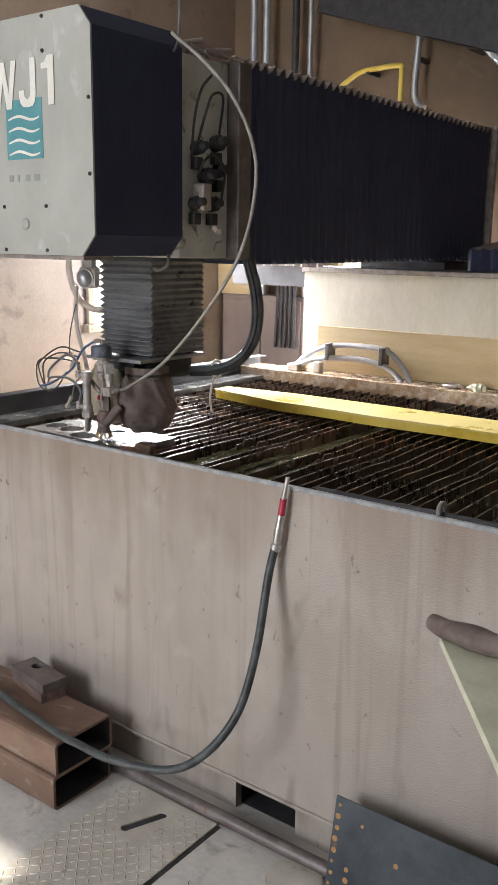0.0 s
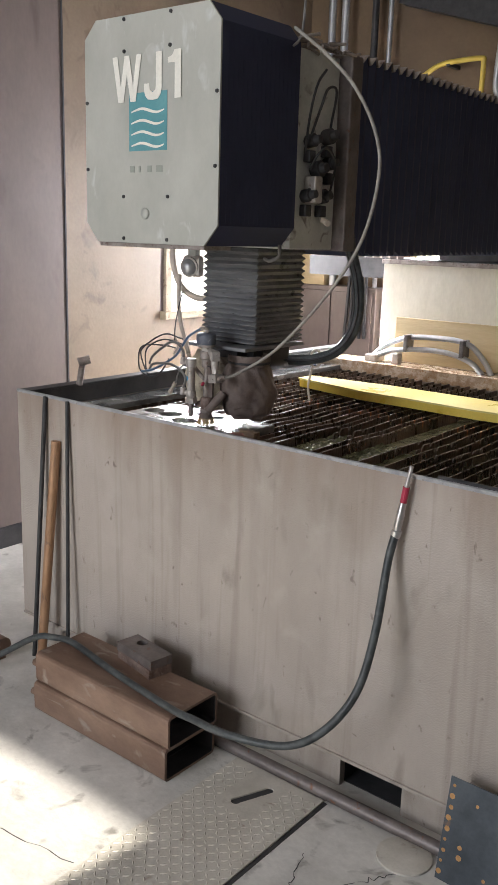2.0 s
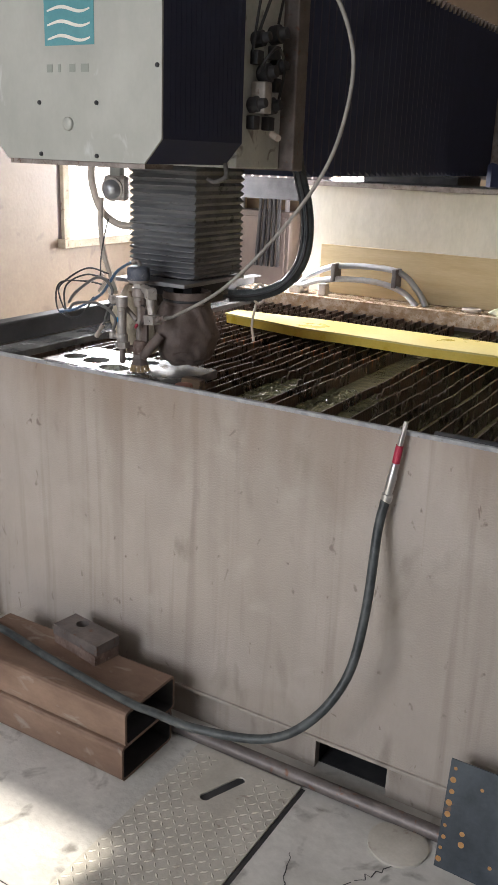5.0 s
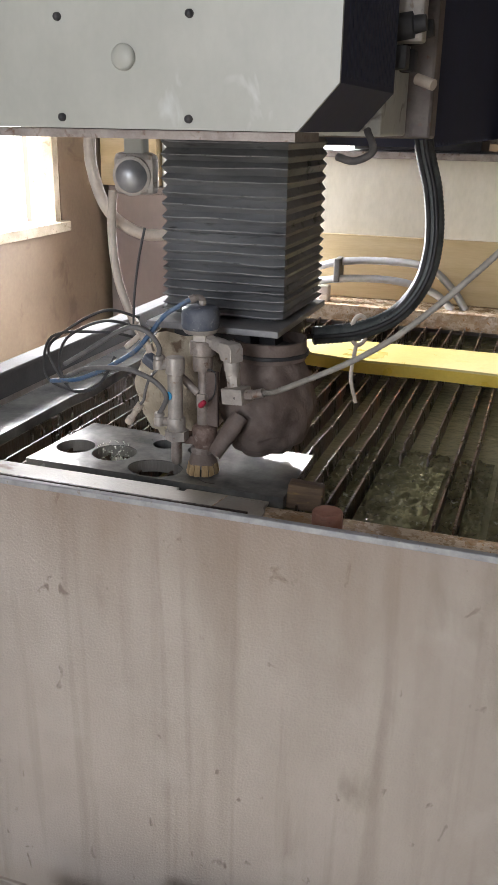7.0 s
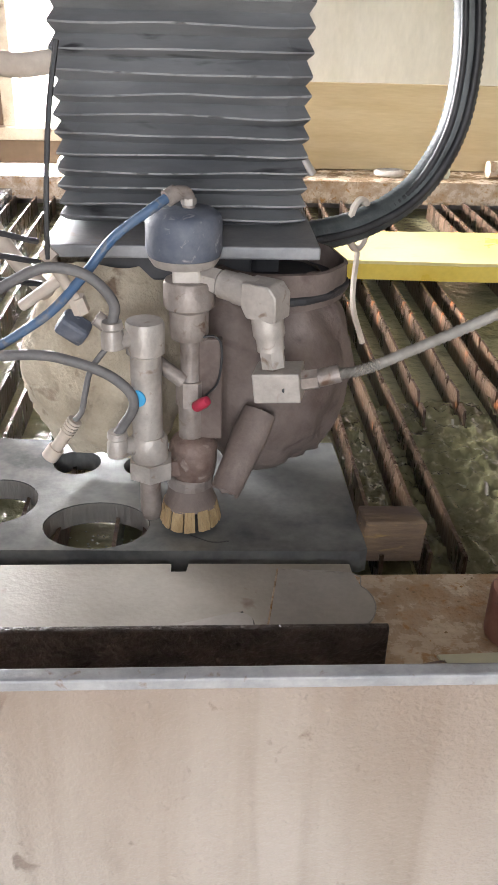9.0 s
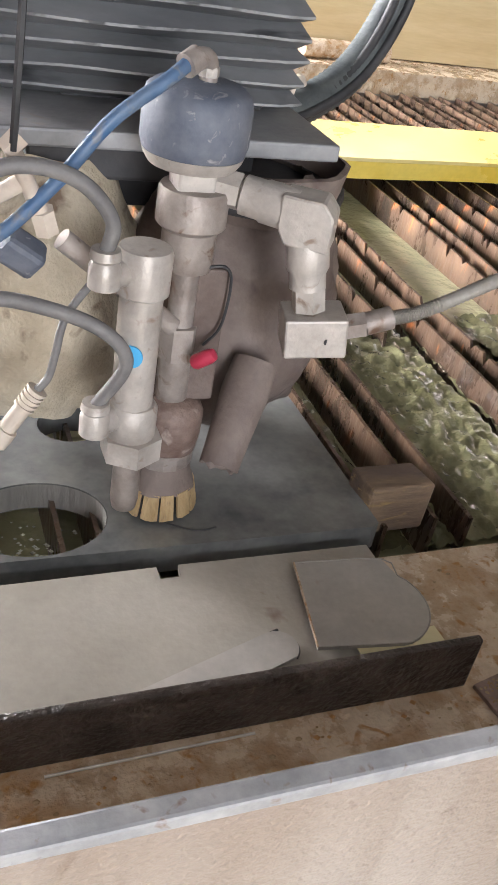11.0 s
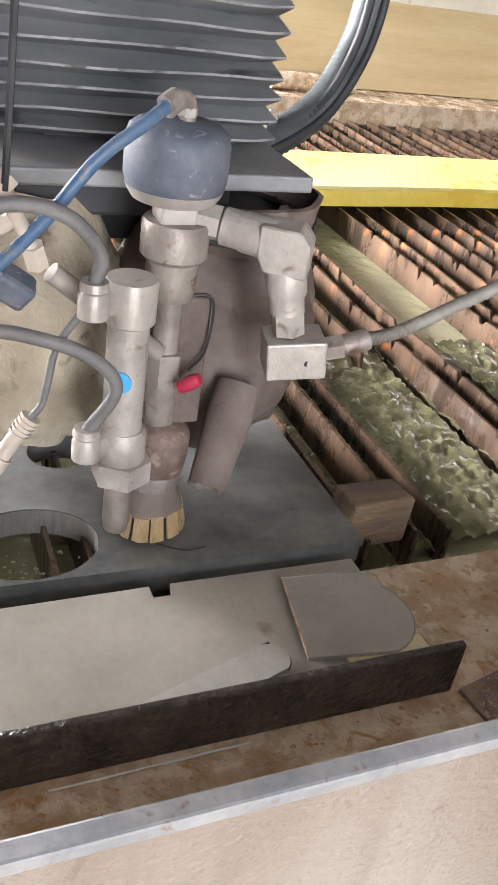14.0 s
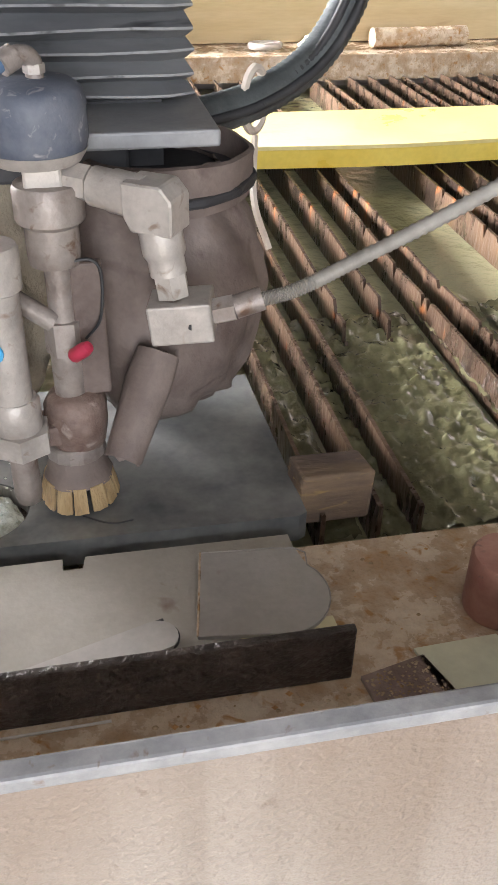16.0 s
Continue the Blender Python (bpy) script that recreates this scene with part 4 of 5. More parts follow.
for z in (1.084, 0.982):
    bm = R((CX - 0.012, CY - 0.004, z), (CX - 0.028, CY - 0.012, z), 0.0085, seg=12)
    lathe(bm, (CX - 0.026, CY - 0.011, z - 0.006), [(0.0098, 0), (0.0098, 0.012), (0.008, 0.016), (0.0095, 0.018), (0.0085, 0.023)], seg=14)
    part("push_fitting", bm, M_DUSTYL, head, smooth=40)
part("grey_air_tube", S([(CX - 0.026, CY - 0.011, 1.098), (-2.18, 2.018, 1.118), (-2.198, 2.018, 1.139), (-2.226, 2.02, 1.146), (-2.255, 2.02, 1.137), (-2.33, 2.03, 1.09), (-2.4, 2.08, 1.05)], 0.0045, seg=10), M_GREYT, head, smooth=50)
part("grey_air_tube", S([(CX - 0.026, CY - 0.011, 0.996), (-2.166, 2.015, 1.029), (-2.182, 2.015, 1.052), (-2.216, 2.02, 1.065), (-2.253, 2.02, 1.071), (-2.33, 2.03, 1.06), (-2.39, 2.07, 1.03)], 0.0045, seg=10), M_GREYT, head, smooth=50)
part("sensor_wire", S([(-2.186, 2.03, 1.077), (-2.202, 2.025, 1.056), (-2.208, 2.02, 1.035), (-2.212, 2.02, 1.018), (-2.22, 2.02, 1.008)], 0.0026, seg=8), M_GREYT, head, smooth=50)
bm = R((-2.218, 2.02, 1.01), (-2.238, 2.02, 0.98), 0.0055, seg=12)
for k in range(5):
    p = Vector((-2.218, 2.02, 1.01)).lerp(Vector((-2.238, 2.02, 0.98)), k * 0.09)
    rod(bm, p, p + Vector((-0.0009, 0, -0.0013)), 0.0068, seg=12)
rod(bm, (-2.236, 2.02, 0.983), (-2.243, 2.02, 0.973), 0.0075, seg=10)
part("wire_connector", bm, M_BEIGET, head, smooth=40)
part("upright_rod", S([(-2.232, 2.03, 1.15), (-2.229, 2.03, 1.2), (-2.224, 2.04, 1.26), (-2.216, 2.05, 1.31)], 0.0022, seg=6), M_BLACK, head)
bm = R((-2.232, 2.035, 1.15), (-2.212, 2.05, 1.105), 0.0048, seg=10)
rod(bm, (-2.214, 2.048, 1.112), (-2.21, 2.05, 1.098), 0.0075, seg=6)
rod(bm, (-2.222, 2.042, 1.132), (-2.262, 2.06, 1.1), 0.005, seg=10)
rod(bm, (-2.236, 2.034, 1.148), (-2.228, 2.036, 1.156), 0.0065, seg=6)
part("brass_tee", bm, M_BEIGET, head, smooth=40)
part("clip", B(-0.014, -0.01, -0.01, 0.014, 0.01, 0.01, bevel=0.004, m=pose(-2.222, 2.075, 1.075, 20, 35, 0)), M_CAP, head)
part("brace_tube", R((-2.2, 2.06, 1.09), (-2.125, 2.06, 1.03), 0.007, seg=12), M_DUSTY, head, smooth=40)
# slack black wire loops beside the head
for k, (dz, dx) in enumerate(((0.0, 0.0), (0.018, 0.02), (-0.02, 0.03))):
    part("slack_wire", S([(-2.25, 2.09, 1.13 + dz), (-2.3, 2.05, 1.145 + dz), (-2.37 - dx, 2.04, 1.11), (-2.40 - dx, 2.06, 1.05 + dz), (-2.37, 2.05, 1.01), (-2.31, 2.04, 1.03), (-2.285, 2.06, 1.08)], 0.0028, seg=6), M_BLACK, head, smooth=50)
# high-pressure elbow: union nut, swivel barrel, mitred elbow, drop barrel, manifold
part("union_nut", hexrod((-2.108, 2.068, 1.124), (-2.092, 2.058, 1.123), 0.0118), M_DUSTYL, head)
part("swivel_barrel", L((-2.092, 2.058, 1.1225), [(0.009, 0.0), (0.0125, 0.002), (0.0125, 0.014), (0.0135, 0.016), (0.0135, 0.036), (0.002, 0.037)], seg=22, axis=(0.040, -0.026, -0.004)), M_DUSTYL, head, smooth=40)
bm = bmesh.new()
side = [(-0.016, 0.0145), (0.010, 0.0145), (0.0175, 0.006), (0.0175, -0.016), (-0.0105, -0.016), (-0.016, -0.006)]
outline(bm, [side], -0.0135, 0.0135, pose(-2.0555, 2.0335, 1.1175, 0, 0, -33) @ pose(0, 0, 0, 90))
bmesh.ops.bevel(bm, geom=bm.edges[:], offset=0.0012, segments=1, affect="EDGES")
part("elbow_block", bm, M_DUSTYL, head, "mitred steel elbow")
part("drop_barrel", L((-2.0535, 2.032, 1.105), [(0.0125, 0.0), (0.0138, 0.003), (0.0138, 0.018), (0.0118, 0.022), (0.0118, 0.032)], seg=22, axis=(0.006, -0.005, -0.04)), M_DUSTYL, head, smooth=40)
part("lower_nut", hexrod((-2.0485, 2.028, 1.075), (-2.046, 2.026, 1.059), 0.0112), M_DUSTYL, head)
part("manifold_block", B(-0.0205, -0.016, -0.0135, 0.0205, 0.016, 0.0135, bevel=0.0015, m=pose(-2.041, 2.024, 1.0455, 0, -7, -14)), M_DUSTYL, head)
part("manifold_bore", R((-2.038, 2.0075, 1.045), (-2.0378, 2.0068, 1.045), 0.0022, seg=10), M_DARK, head)
part("hose_tail", hexrod((-2.026, 2.020, 1.048), (-2.008, 2.017, 1.052), 0.0092), M_DUSTY, head)
part("hose_ferrule", R((-2.008, 2.017, 1.052), (-1.99, 2.015, 1.058), 0.0078, seg=14), M_DUSTY, head, smooth=40)
# abrasive inlet and drain stub
bm = bmesh.new()
p0, p1 = Vector((-2.052, 2.078, 0.992)), Vector((-2.086, 2.035, 0.928))
ax_ = (p1 - p0).normalized()
sd = ax_.cross(Vector((0, 0, 1))).normalized()
un = sd.cross(ax_)
loops = []
for u, rr in ((0.0, 0.006), (0.02, 0.0165), (0.3, 0.018), (0.7, 0.0155), (1.0, 0.0145), (1.0, 0.0122), (0.72, 0.0128)):
    lp = []
    for k in range(20):
        a = 2 * math.pi * k / 20
        tear = 0.006 * noise.noise((math.cos(a) * 2, math.sin(a) * 2, 4)) if u == 1.0 else 0
        lp.append(bm.verts.new(p0.lerp(p1, u) + ax_ * tear + rr * (math.cos(a) * sd + 0.85 * math.sin(a) * un) * (1 + 0.06 * noise.noise((math.cos(a) * 2, math.sin(a) * 2, u * 3)))))
    loops.append(lp)
for p, q in zip(loops, loops[1:]):
    for k in range(20):
        bm.faces.new((p[k], p[(k + 1) % 20], q[(k + 1) % 20], q[k]))
bm.faces.new(loops[0])
bm.faces.new(loops[-1])
part("abrasive_stub", bm, M_BOOT, head, "short brown diagonal pipe stub", smooth=40)
part("red_cap", L((-2.114, 2.041, 1.0125), [(0.004, 0), (0.0052, 0.002), (0.0052, 0.013), (0.004, 0.017), (0.001, 0.018)], seg=16, axis=(0.009, -0.006, 0.0085)), M_RED, head, "red plastic cap", smooth=40)
part("red_wire", S([(-2.104, 2.055, 1.018), (-2.094, 2.055, 1.03), (-2.0905, 2.055, 1.05), (-2.091, 2.055, 1.068), (-2.097, 2.055, 1.075), (-2.108, 2.056, 1.074)], 0.0011, seg=6), M_BLACK, head)
part("bracket_plate", B(AX + 0.008, AY - 0.006, 0.97, AX + 0.03, AY + 0.004, 1.07, bevel=0.002), M_BOOT, head)


def boot(cx, cy, rx, ry, z0, z1, seed, top):
    """A slack canvas boot: a bag with folds, hanging below the bellows."""
    bm = bmesh.new()
    nz, ns = 34, 80
    rings = []
    for j in range(nz + 1):
        u = j / nz
        z = z0 + (z1 - z0) * u
        prof = math.sin(math.pi * min(1, 0.16 + u * 0.62)) ** 0.7 * (1 - (u ** 3) * (1 - top))
        if u < 0.06:
            prof *= 0.82
        rv = []
        for i in range(ns):
            a = 2 * math.pi * i / ns
            k = 1 + 0.16 * noise.noise((math.cos(a) * 1.7 + seed, math.sin(a) * 1.7, u * 2.2)) + 0.02 * noise.noise((math.cos(a) * 5 + seed, math.sin(a) * 5, u * 6))
            k += 0.16 * (0.25 - abs(noise.noise((math.cos(a + 1.5 * u) * 2.6 + seed, math.sin(a + 1.5 * u) * 2.6, u * 2.6 + 7))))
            rv.append(bm.verts.new((cx + rx * prof * k * math.cos(a), cy + ry * prof * k * math.sin(a), z + 0.01 * noise.noise((a, u, seed)))))
        rings.append(rv)
    for a, b in zip(rings, rings[1:]):
        for i in range(ns):
            bm.faces.new((a[i], a[(i + 1) % ns], b[(i + 1) % ns], b[i]))
    bm.faces.new(rings[0])
    return bm


part("canvas_boot", boot(-2.205, 2.185, 0.088, 0.085, 0.905, 1.11, 4.0, 0.75), M_CREAM, head, "slack cream canvas dust boot", smooth=60)
part("canvas_boot", boot(-2.04, 2.19, 0.095, 0.10, 0.895, 1.10, 9.0, 0.72), M_BOOT, head, "dirty brown canvas splash boot", smooth=60)
part("boot_collar", L((-2.035, 2.185, 1.075), [(0.068, 0), (0.07, 0.02), (0.07, 0.036), (0.066, 0.037), (0.066, 0.006)], seg=36, wob=0.08), M_BOOT, head, smooth=40)
part("clamp_band", L((-2.035, 2.185, 1.083), [(0.0725, 0), (0.0735, 0.002), (0.0735, 0.006), (0.0725, 0.007)], seg=36, wob=0.08), M_DARK, head)

# ---- workpiece ----
plate = thing("steel_workpiece", "thick wet dark steel plate with round cut-outs", "steel plate")
bm = bmesh.new()
outer = [(-2.46, 2.02), (-1.957, 2.012), (-1.95, 2.016), (-1.955, 2.232), (-2.2, 2.232), (-2.44, 2.25)]
outline(bm, [outer, ring(-2.211, 2.06, 0.0415, sx=1.26), ring(-2.318, 2.105, 0.043), ring(-2.165, 2.178, 0.026, sx=1.1), ring(-2.245, 2.185, 0.026), ring(-2.405, 2.11, 0.038)], 0.851, 0.8755)
part("plate_body", bm, M_PLATE, plate)
part("cut_line", S([(AX, AY - 0.026, 0.8757), (-2.104, 2.031, 0.8757), (-2.094, 2.028, 0.8757), (-2.082, 2.03, 0.8757)], 0.0008, seg=6), M_DARK, plate)
for cx, cy, r, sx in ((-2.211, 2.06, 0.0415, 1.26), (-2.318, 2.105, 0.043, 1), (-2.405, 2.11, 0.038, 1)):
    bm = bmesh.new()
    n = 40
    a = [bm.verts.new((cx + sx * (r - 0.0006) * math.cos(2 * math.pi * i / n), cy + (r - 0.0006) * math.sin(2 * math.pi * i / n), 0.852)) for i in range(n)]
    b = [bm.verts.new((v.co.x, v.co.y, 0.8745)) for v in a]
    for i in range(n):
        bm.faces.new((a[i], a[(i + 1) % n], b[(i + 1) % n], b[i]))
    part("cut_edge", bm, M_CUT, plate)

# ---- things on the front ledge ----
tray = thing("ledge_sheet", "grey steel sheet with stains lying on the ledge", "steel sheet")
bm = bmesh.new()
outline(bm, [[(-2.68, 1.868), (-1.975, 1.868), (-1.965, 1.88), (-1.97, 1.996), (-2.12, 1.998), (-2.122, 1.986), (-2.136, 1.986), (-2.136, 1.998), (-2.68, 1.998)]], 0.8685, 0.8725)
part("sheet_body", bm, M_SHEET, tray)
angle = thing("angle_iron", "dark pitted steel angle iron along the ledge", "angle iron")
bm = bmesh.new()
box(bm, -2.7, 1.858, 0.8685, -1.962, 1.864, 0.912, 0.0015)
part("upright_flange", bm, M_ANGLE, angle)
part("flat_flange", B(-2.7, 1.8645, 0.8727, -1.962, 1.885, 0.8757), M_ANGLE, angle)
s1 = thing("rounded_offcut", "flat grey steel offcut with one rounded side", "steel offcut")
bm = bmesh.new()
arc = [(-1.992 + 0.034 * math.cos(a), 1.929 + 0.037 * math.sin(a)) for a in [radians(42 - i * 12) for i in range(12)]]
pts = [(-2.053, 1.9), (-2.039, 1.979), (-1.971, 1.972)] + arc
outline(bm, [pts], 0.8765, 0.8795)
part("offcut_body", bm, M_OFFCUT, s1)
rimp = [(x, y, 0.8796) for x, y in pts]
part("offcut_edge", S(rimp[:2], 0.0009, seg=5), M_RUST, s1)
part("burr_line", S(rimp[1:] + rimp[:1], 0.00055, seg=5, n=3), M_CUT, s1)
s2 = thing("pointed_offcut", "long pointed grey steel offcut", "steel offcut")
bm = bmesh.new()
nose = [(-2.078 + 0.0135 * math.cos(a), 1.9065 + 0.0135 * math.sin(a)) for a in [radians(105 - i * 19) for i in range(9)]]
pts = [(-2.186, 1.8865)] + nose + [(-2.099, 1.8865)]
outline(bm, [pts], 0.876, 0.8784)
part("offcut_body", bm, M_OFFCUT, s2)
part("cut_gap", S([(x, y, 0.8762) for x, y in pts[:10]], 0.0011, seg=5, n=3), M_DARK, s2)
part("notch", B(-2.104, 1.8866, 0.8742, -2.078, 1.8905, 0.8762), M_DARK, s2)
wire = thing("steel_wire", "thin bright straight steel wire on the ledge", "wire")
part("wire_body", R((-2.235, 1.851, 0.8692), (-2.112, 1.853, 0.8692), 0.0009, seg=8), M_CHROME, wire)
tagged(part("paper_scrap", B(-0.032, -0.009, 0, 0.032, 0.009, 0.0008, m=pose(-1.993, 1.8945, 0.8758, 0, 0, 3)), M_PAPER), "pale yellow paper scrap under the offcut", "paper")
bm = bmesh.new()
outline(bm, [[(-1.916, 1.872), (-1.858, 1.874), (-1.835, 1.80), (-1.905, 1.80)]], 0.869, 0.8715)
tagged(part("pale_card", bm, M_CARD), "pale greenish card on the rusty ledge", "card")
gp = thing("gritty_scrap", "small square rusty steel scrap crusted with grit", "steel scrap")
bm = bmesh.new()
outline(bm, [[(-1.957, 1.856), (-1.912, 1.866), (-1.897, 1.818), (-1.95, 1.806)]], LEDGE + 0.0003, LEDGE + 0.0035)
part("scrap_plate", bm, M_GRIME, gp)
rg = random.Random(5)
bm = bmesh.new()
for k in range(240):
    u, v = rg.uniform(0.04, 0.96), rg.uniform(0.04, 0.96)
    p = Vector((-1.957, 1.856, 0)).lerp(Vector((-1.912, 1.866, 0)), u).lerp(Vector((-1.95, 1.806, 0)).lerp(Vector((-1.897, 1.818, 0)), u), v)
    p.z, q = LEDGE + 0.0034, rg.uniform(0.0006, 0.0014)
    o = [bm.verts.new(p + Vector(d) * q) for d in ((1.2, 0, 0), (-1.2, 0.3, 0), (0.1, 1.1, 0), (-0.1, -1.1, 0), (0, 0, 1.1))]
    for f in ((0, 2, 4), (2, 1, 4), (1, 3, 4), (3, 0, 4)):
        bm.faces.new([o[w] for w in f])
tagged(part("grit_crust", bm, M_BEAD, gp), kind="stuff")
wb = thing("wood_block", "weathered wood block wedged between plate and slats", "wood block")
bm = bmesh.new()
box(bm, -0.031, -0.0175, -0.022, 0.031, 0.0175, 0.022, 0.003, pose(-1.921, 2.054, 0.868, 0, 3, 5))
for v in bm.verts:
    v.co += Vector((0.003 * noise.noise(v.co * 60), 0.003 * noise.noise(v.co * 70 + Vector((3, 0, 0))), 0.002 * noise.noise(v.co * 50)))
part("block_body", bm, M_WOODB, wb)
pin = thing("steel_pin", "short round red-oxide steel pin standing on the ledge", "pin")
part("pin_body", L((-1.845, 1.9, LEDGE + 0.001), [(0.0235, 0), (0.0242, 0.004), (0.0242, 0.044), (0.0225, 0.047), (0.002, 0.0475)], seg=28), M_PIN, pin, smooth=40)
st = thing("rim_stub", "short threaded stub clamped on the tank rim", "stub")
part("stub_rod", R((-2.685, 2.0, 0.945), (-2.665, 2.0, 1.03), 0.012, seg=14), M_DUSTY, st, smooth=40)
part("stub_head", R((-2.67, 1.985, 1.03), (-2.65, 2.02, 1.04), 0.016, seg=14), M_DUSTY, st, smooth=40)
rp = thing("rim_pipe", "thin steel pipe lying along the tank rim", "pipe")
part("pipe_body", R((-1.12, 1.795, 0.945), (0.2, 1.80, 0.945), 0.008, seg=12), M_DARK, rp, smooth=40)
part("pipe_clip", S([(-0.8, 1.775, 0.945), (-0.8, 1.78, 0.968), (-0.8, 1.80, 0.97), (-0.8, 1.815, 0.945)], 0.006, seg=8), M_GREYT, rp, smooth=40)
tagged(part("floating_sheet", B(-0.62, 1.99, 0.87, -0.1, 2.35, 0.876), M_SHEET), "pale grey sheet lying on the slats", "steel sheet")



def drops():
    """Flat domes of water, crowded where the ledge meets the rim."""
    rng = random.Random(21)
    bm = bmesh.new()
    for k in range(900):
        x = rng.uniform(-2.6, -1.3)
        y = 1.782 + abs(rng.gauss(0, 0.006)) if k % 3 else rng.choice((rng.uniform(1.79, 1.852), rng.uniform(1.9, 1.98)))
        if y > 1.86 and x < -1.94:
            continue
        s = rng.uniform(0.0006, 0.0017)
        c = [bm.verts.new((x + s * math.cos(a) * 1.3, y + s * math.sin(a), LEDGE + 0.0002)) for a in [i * math.pi / 3 for i in range(6)]]
        m_ = [bm.verts.new((x + s * math.cos(a) * 0.8, y + s * math.sin(a) * 0.65, LEDGE + 0.0002 + s * 0.6)) for a in [i * math.pi / 3 for i in range(6)]]
        for i in range(6):
            bm.faces.new((c[i], c[(i + 1) % 6], m_[(i + 1) % 6], m_[i]))
        bm.faces.new(m_)
    return bm


bm = bmesh.new()
for k in range(420):
    x, y = random.uniform(-2.6, -0.9), random.choice((random.uniform(1.782, 1.855), random.uniform(1.785, 1.8), random.uniform(1.89, 1.97)))
    if y > 1.87 and x < -1.94:
        continue
    s = random.uniform(0.0006, 0.002)
    p = Vector((x, y, LEDGE + 0.0004))
    o = [bm.verts.new(p + Vector(d) * s) for d in ((1.4, 0, 0), (-1.2, 0.3, 0), (0.2, 1.2, 0), (-0.1, -1.1, 0), (0, 0, 0.9))]
    for f in ((0, 2, 4), (2, 1, 4), (1, 3, 4), (3, 0, 4)):
        bm.faces.new([o[q] for q in f])
tagged(part("water_beads", drops(), M_BEAD, smooth=80), "small shining water beads along the wet ledge", "water beads", kind="stuff")
tagged(part("abrasive_grit", bm, M_RUSTSPOT), "rusty grit and beads scattered on the wet ledge", "grit", kind="stuff")
for x, y, l, a in ((-1.80, 1.925, 0.03, 20), (-1.76, 1.945, 0.02, -15), (-1.74, 1.91, 0.025, 40)):
    tagged(part("metal_chip", B(-l / 2, -0.0015, 0, l / 2, 0.0015, 0.0015, m=pose(x, y, LEDGE + 0.0006, 0, 0, a)), M_RUST), "small rusty metal chip on the ledge", "chip", group="metal chips")

# ---- air gun hose on the tank front ----
hose = thing("air_hose", "dark rubber air hose hanging from the tank rim", "hose")
HP = [(-1.197, 1.742, 0.8), (-1.202, 1.722, 0.725), (-1.19, 1.66, 0.555), (-1.197, 1.60, 0.423), (-1.256, 1.55, 0.317), (-1.352, 1.52, 0.252), (-1.514, 1.49, 0.232), (-1.64, 1.497, 0.222), (-1.737, 1.509, 0.212), (-2.008, 1.544, 0.212), (-2.238, 1.584, 0.212), (-2.33, 1.575, 0.205), (-2.414, 1.56, 0.18), (-2.6, 1.5, 0.06), (-2.78, 1.38, 0.012), (-3.0, 1.2, 0.012)]
part("hose_body", S(HP, 0.0105, seg=12, n=8), M_HOSEB, hose, smooth=60)
gun = part("blow_fitting", L((-1.197, 1.742, 0.79), [(0.011, 0.0), (0.0125, 0.006), (0.0125, 0.018), (0.009, 0.02), (0.01, 0.03), (0.011, 0.06), (0.009, 0.066), (0.009, 0.09), (0.006, 0.094)], seg=16, axis=(0.15, 0.02, 1)), M_CHROME, hose, "worn chrome blow fitting", smooth=40)
part("red_sleeve", R((-1.183, 1.744, 0.882), (-1.178, 1.745, 0.922), 0.0085, seg=14), M_RED, gun, smooth=40)
part("nozzle_tip", R((-1.178, 1.745, 0.922), (-1.169, 1.747, 0.975), 0.0062, 0.005, seg=12), M_CHROME, gun, smooth=40)

# ---- bars leaning at the tank corner ----
for nm, lab, p0, p1, r, m_, cat in (("black_rod", "thin black threaded rod leaning on the tank", (-2.60, 1.70, 0.0), (-2.577, 1.76, 0.945), 0.008, M_BLACK, "rod"),
                                    ("copper_pipe", "brown copper pipe leaning on the tank", (-2.548, 1.69, 0.0), (-2.518, 1.755, 0.80), 0.0165, M_COPPER, "pipe"),
                                    ("black_rod", "thin black rod leaning on the tank", (-2.425, 1.71, 0.0), (-2.462, 1.76, 0.945), 0.0065, M_BLACK, "rod")):
    o = thing(nm, lab, cat)
    part("shaft", R(p0, p1, r, seg=14), m_, o, smooth=40)

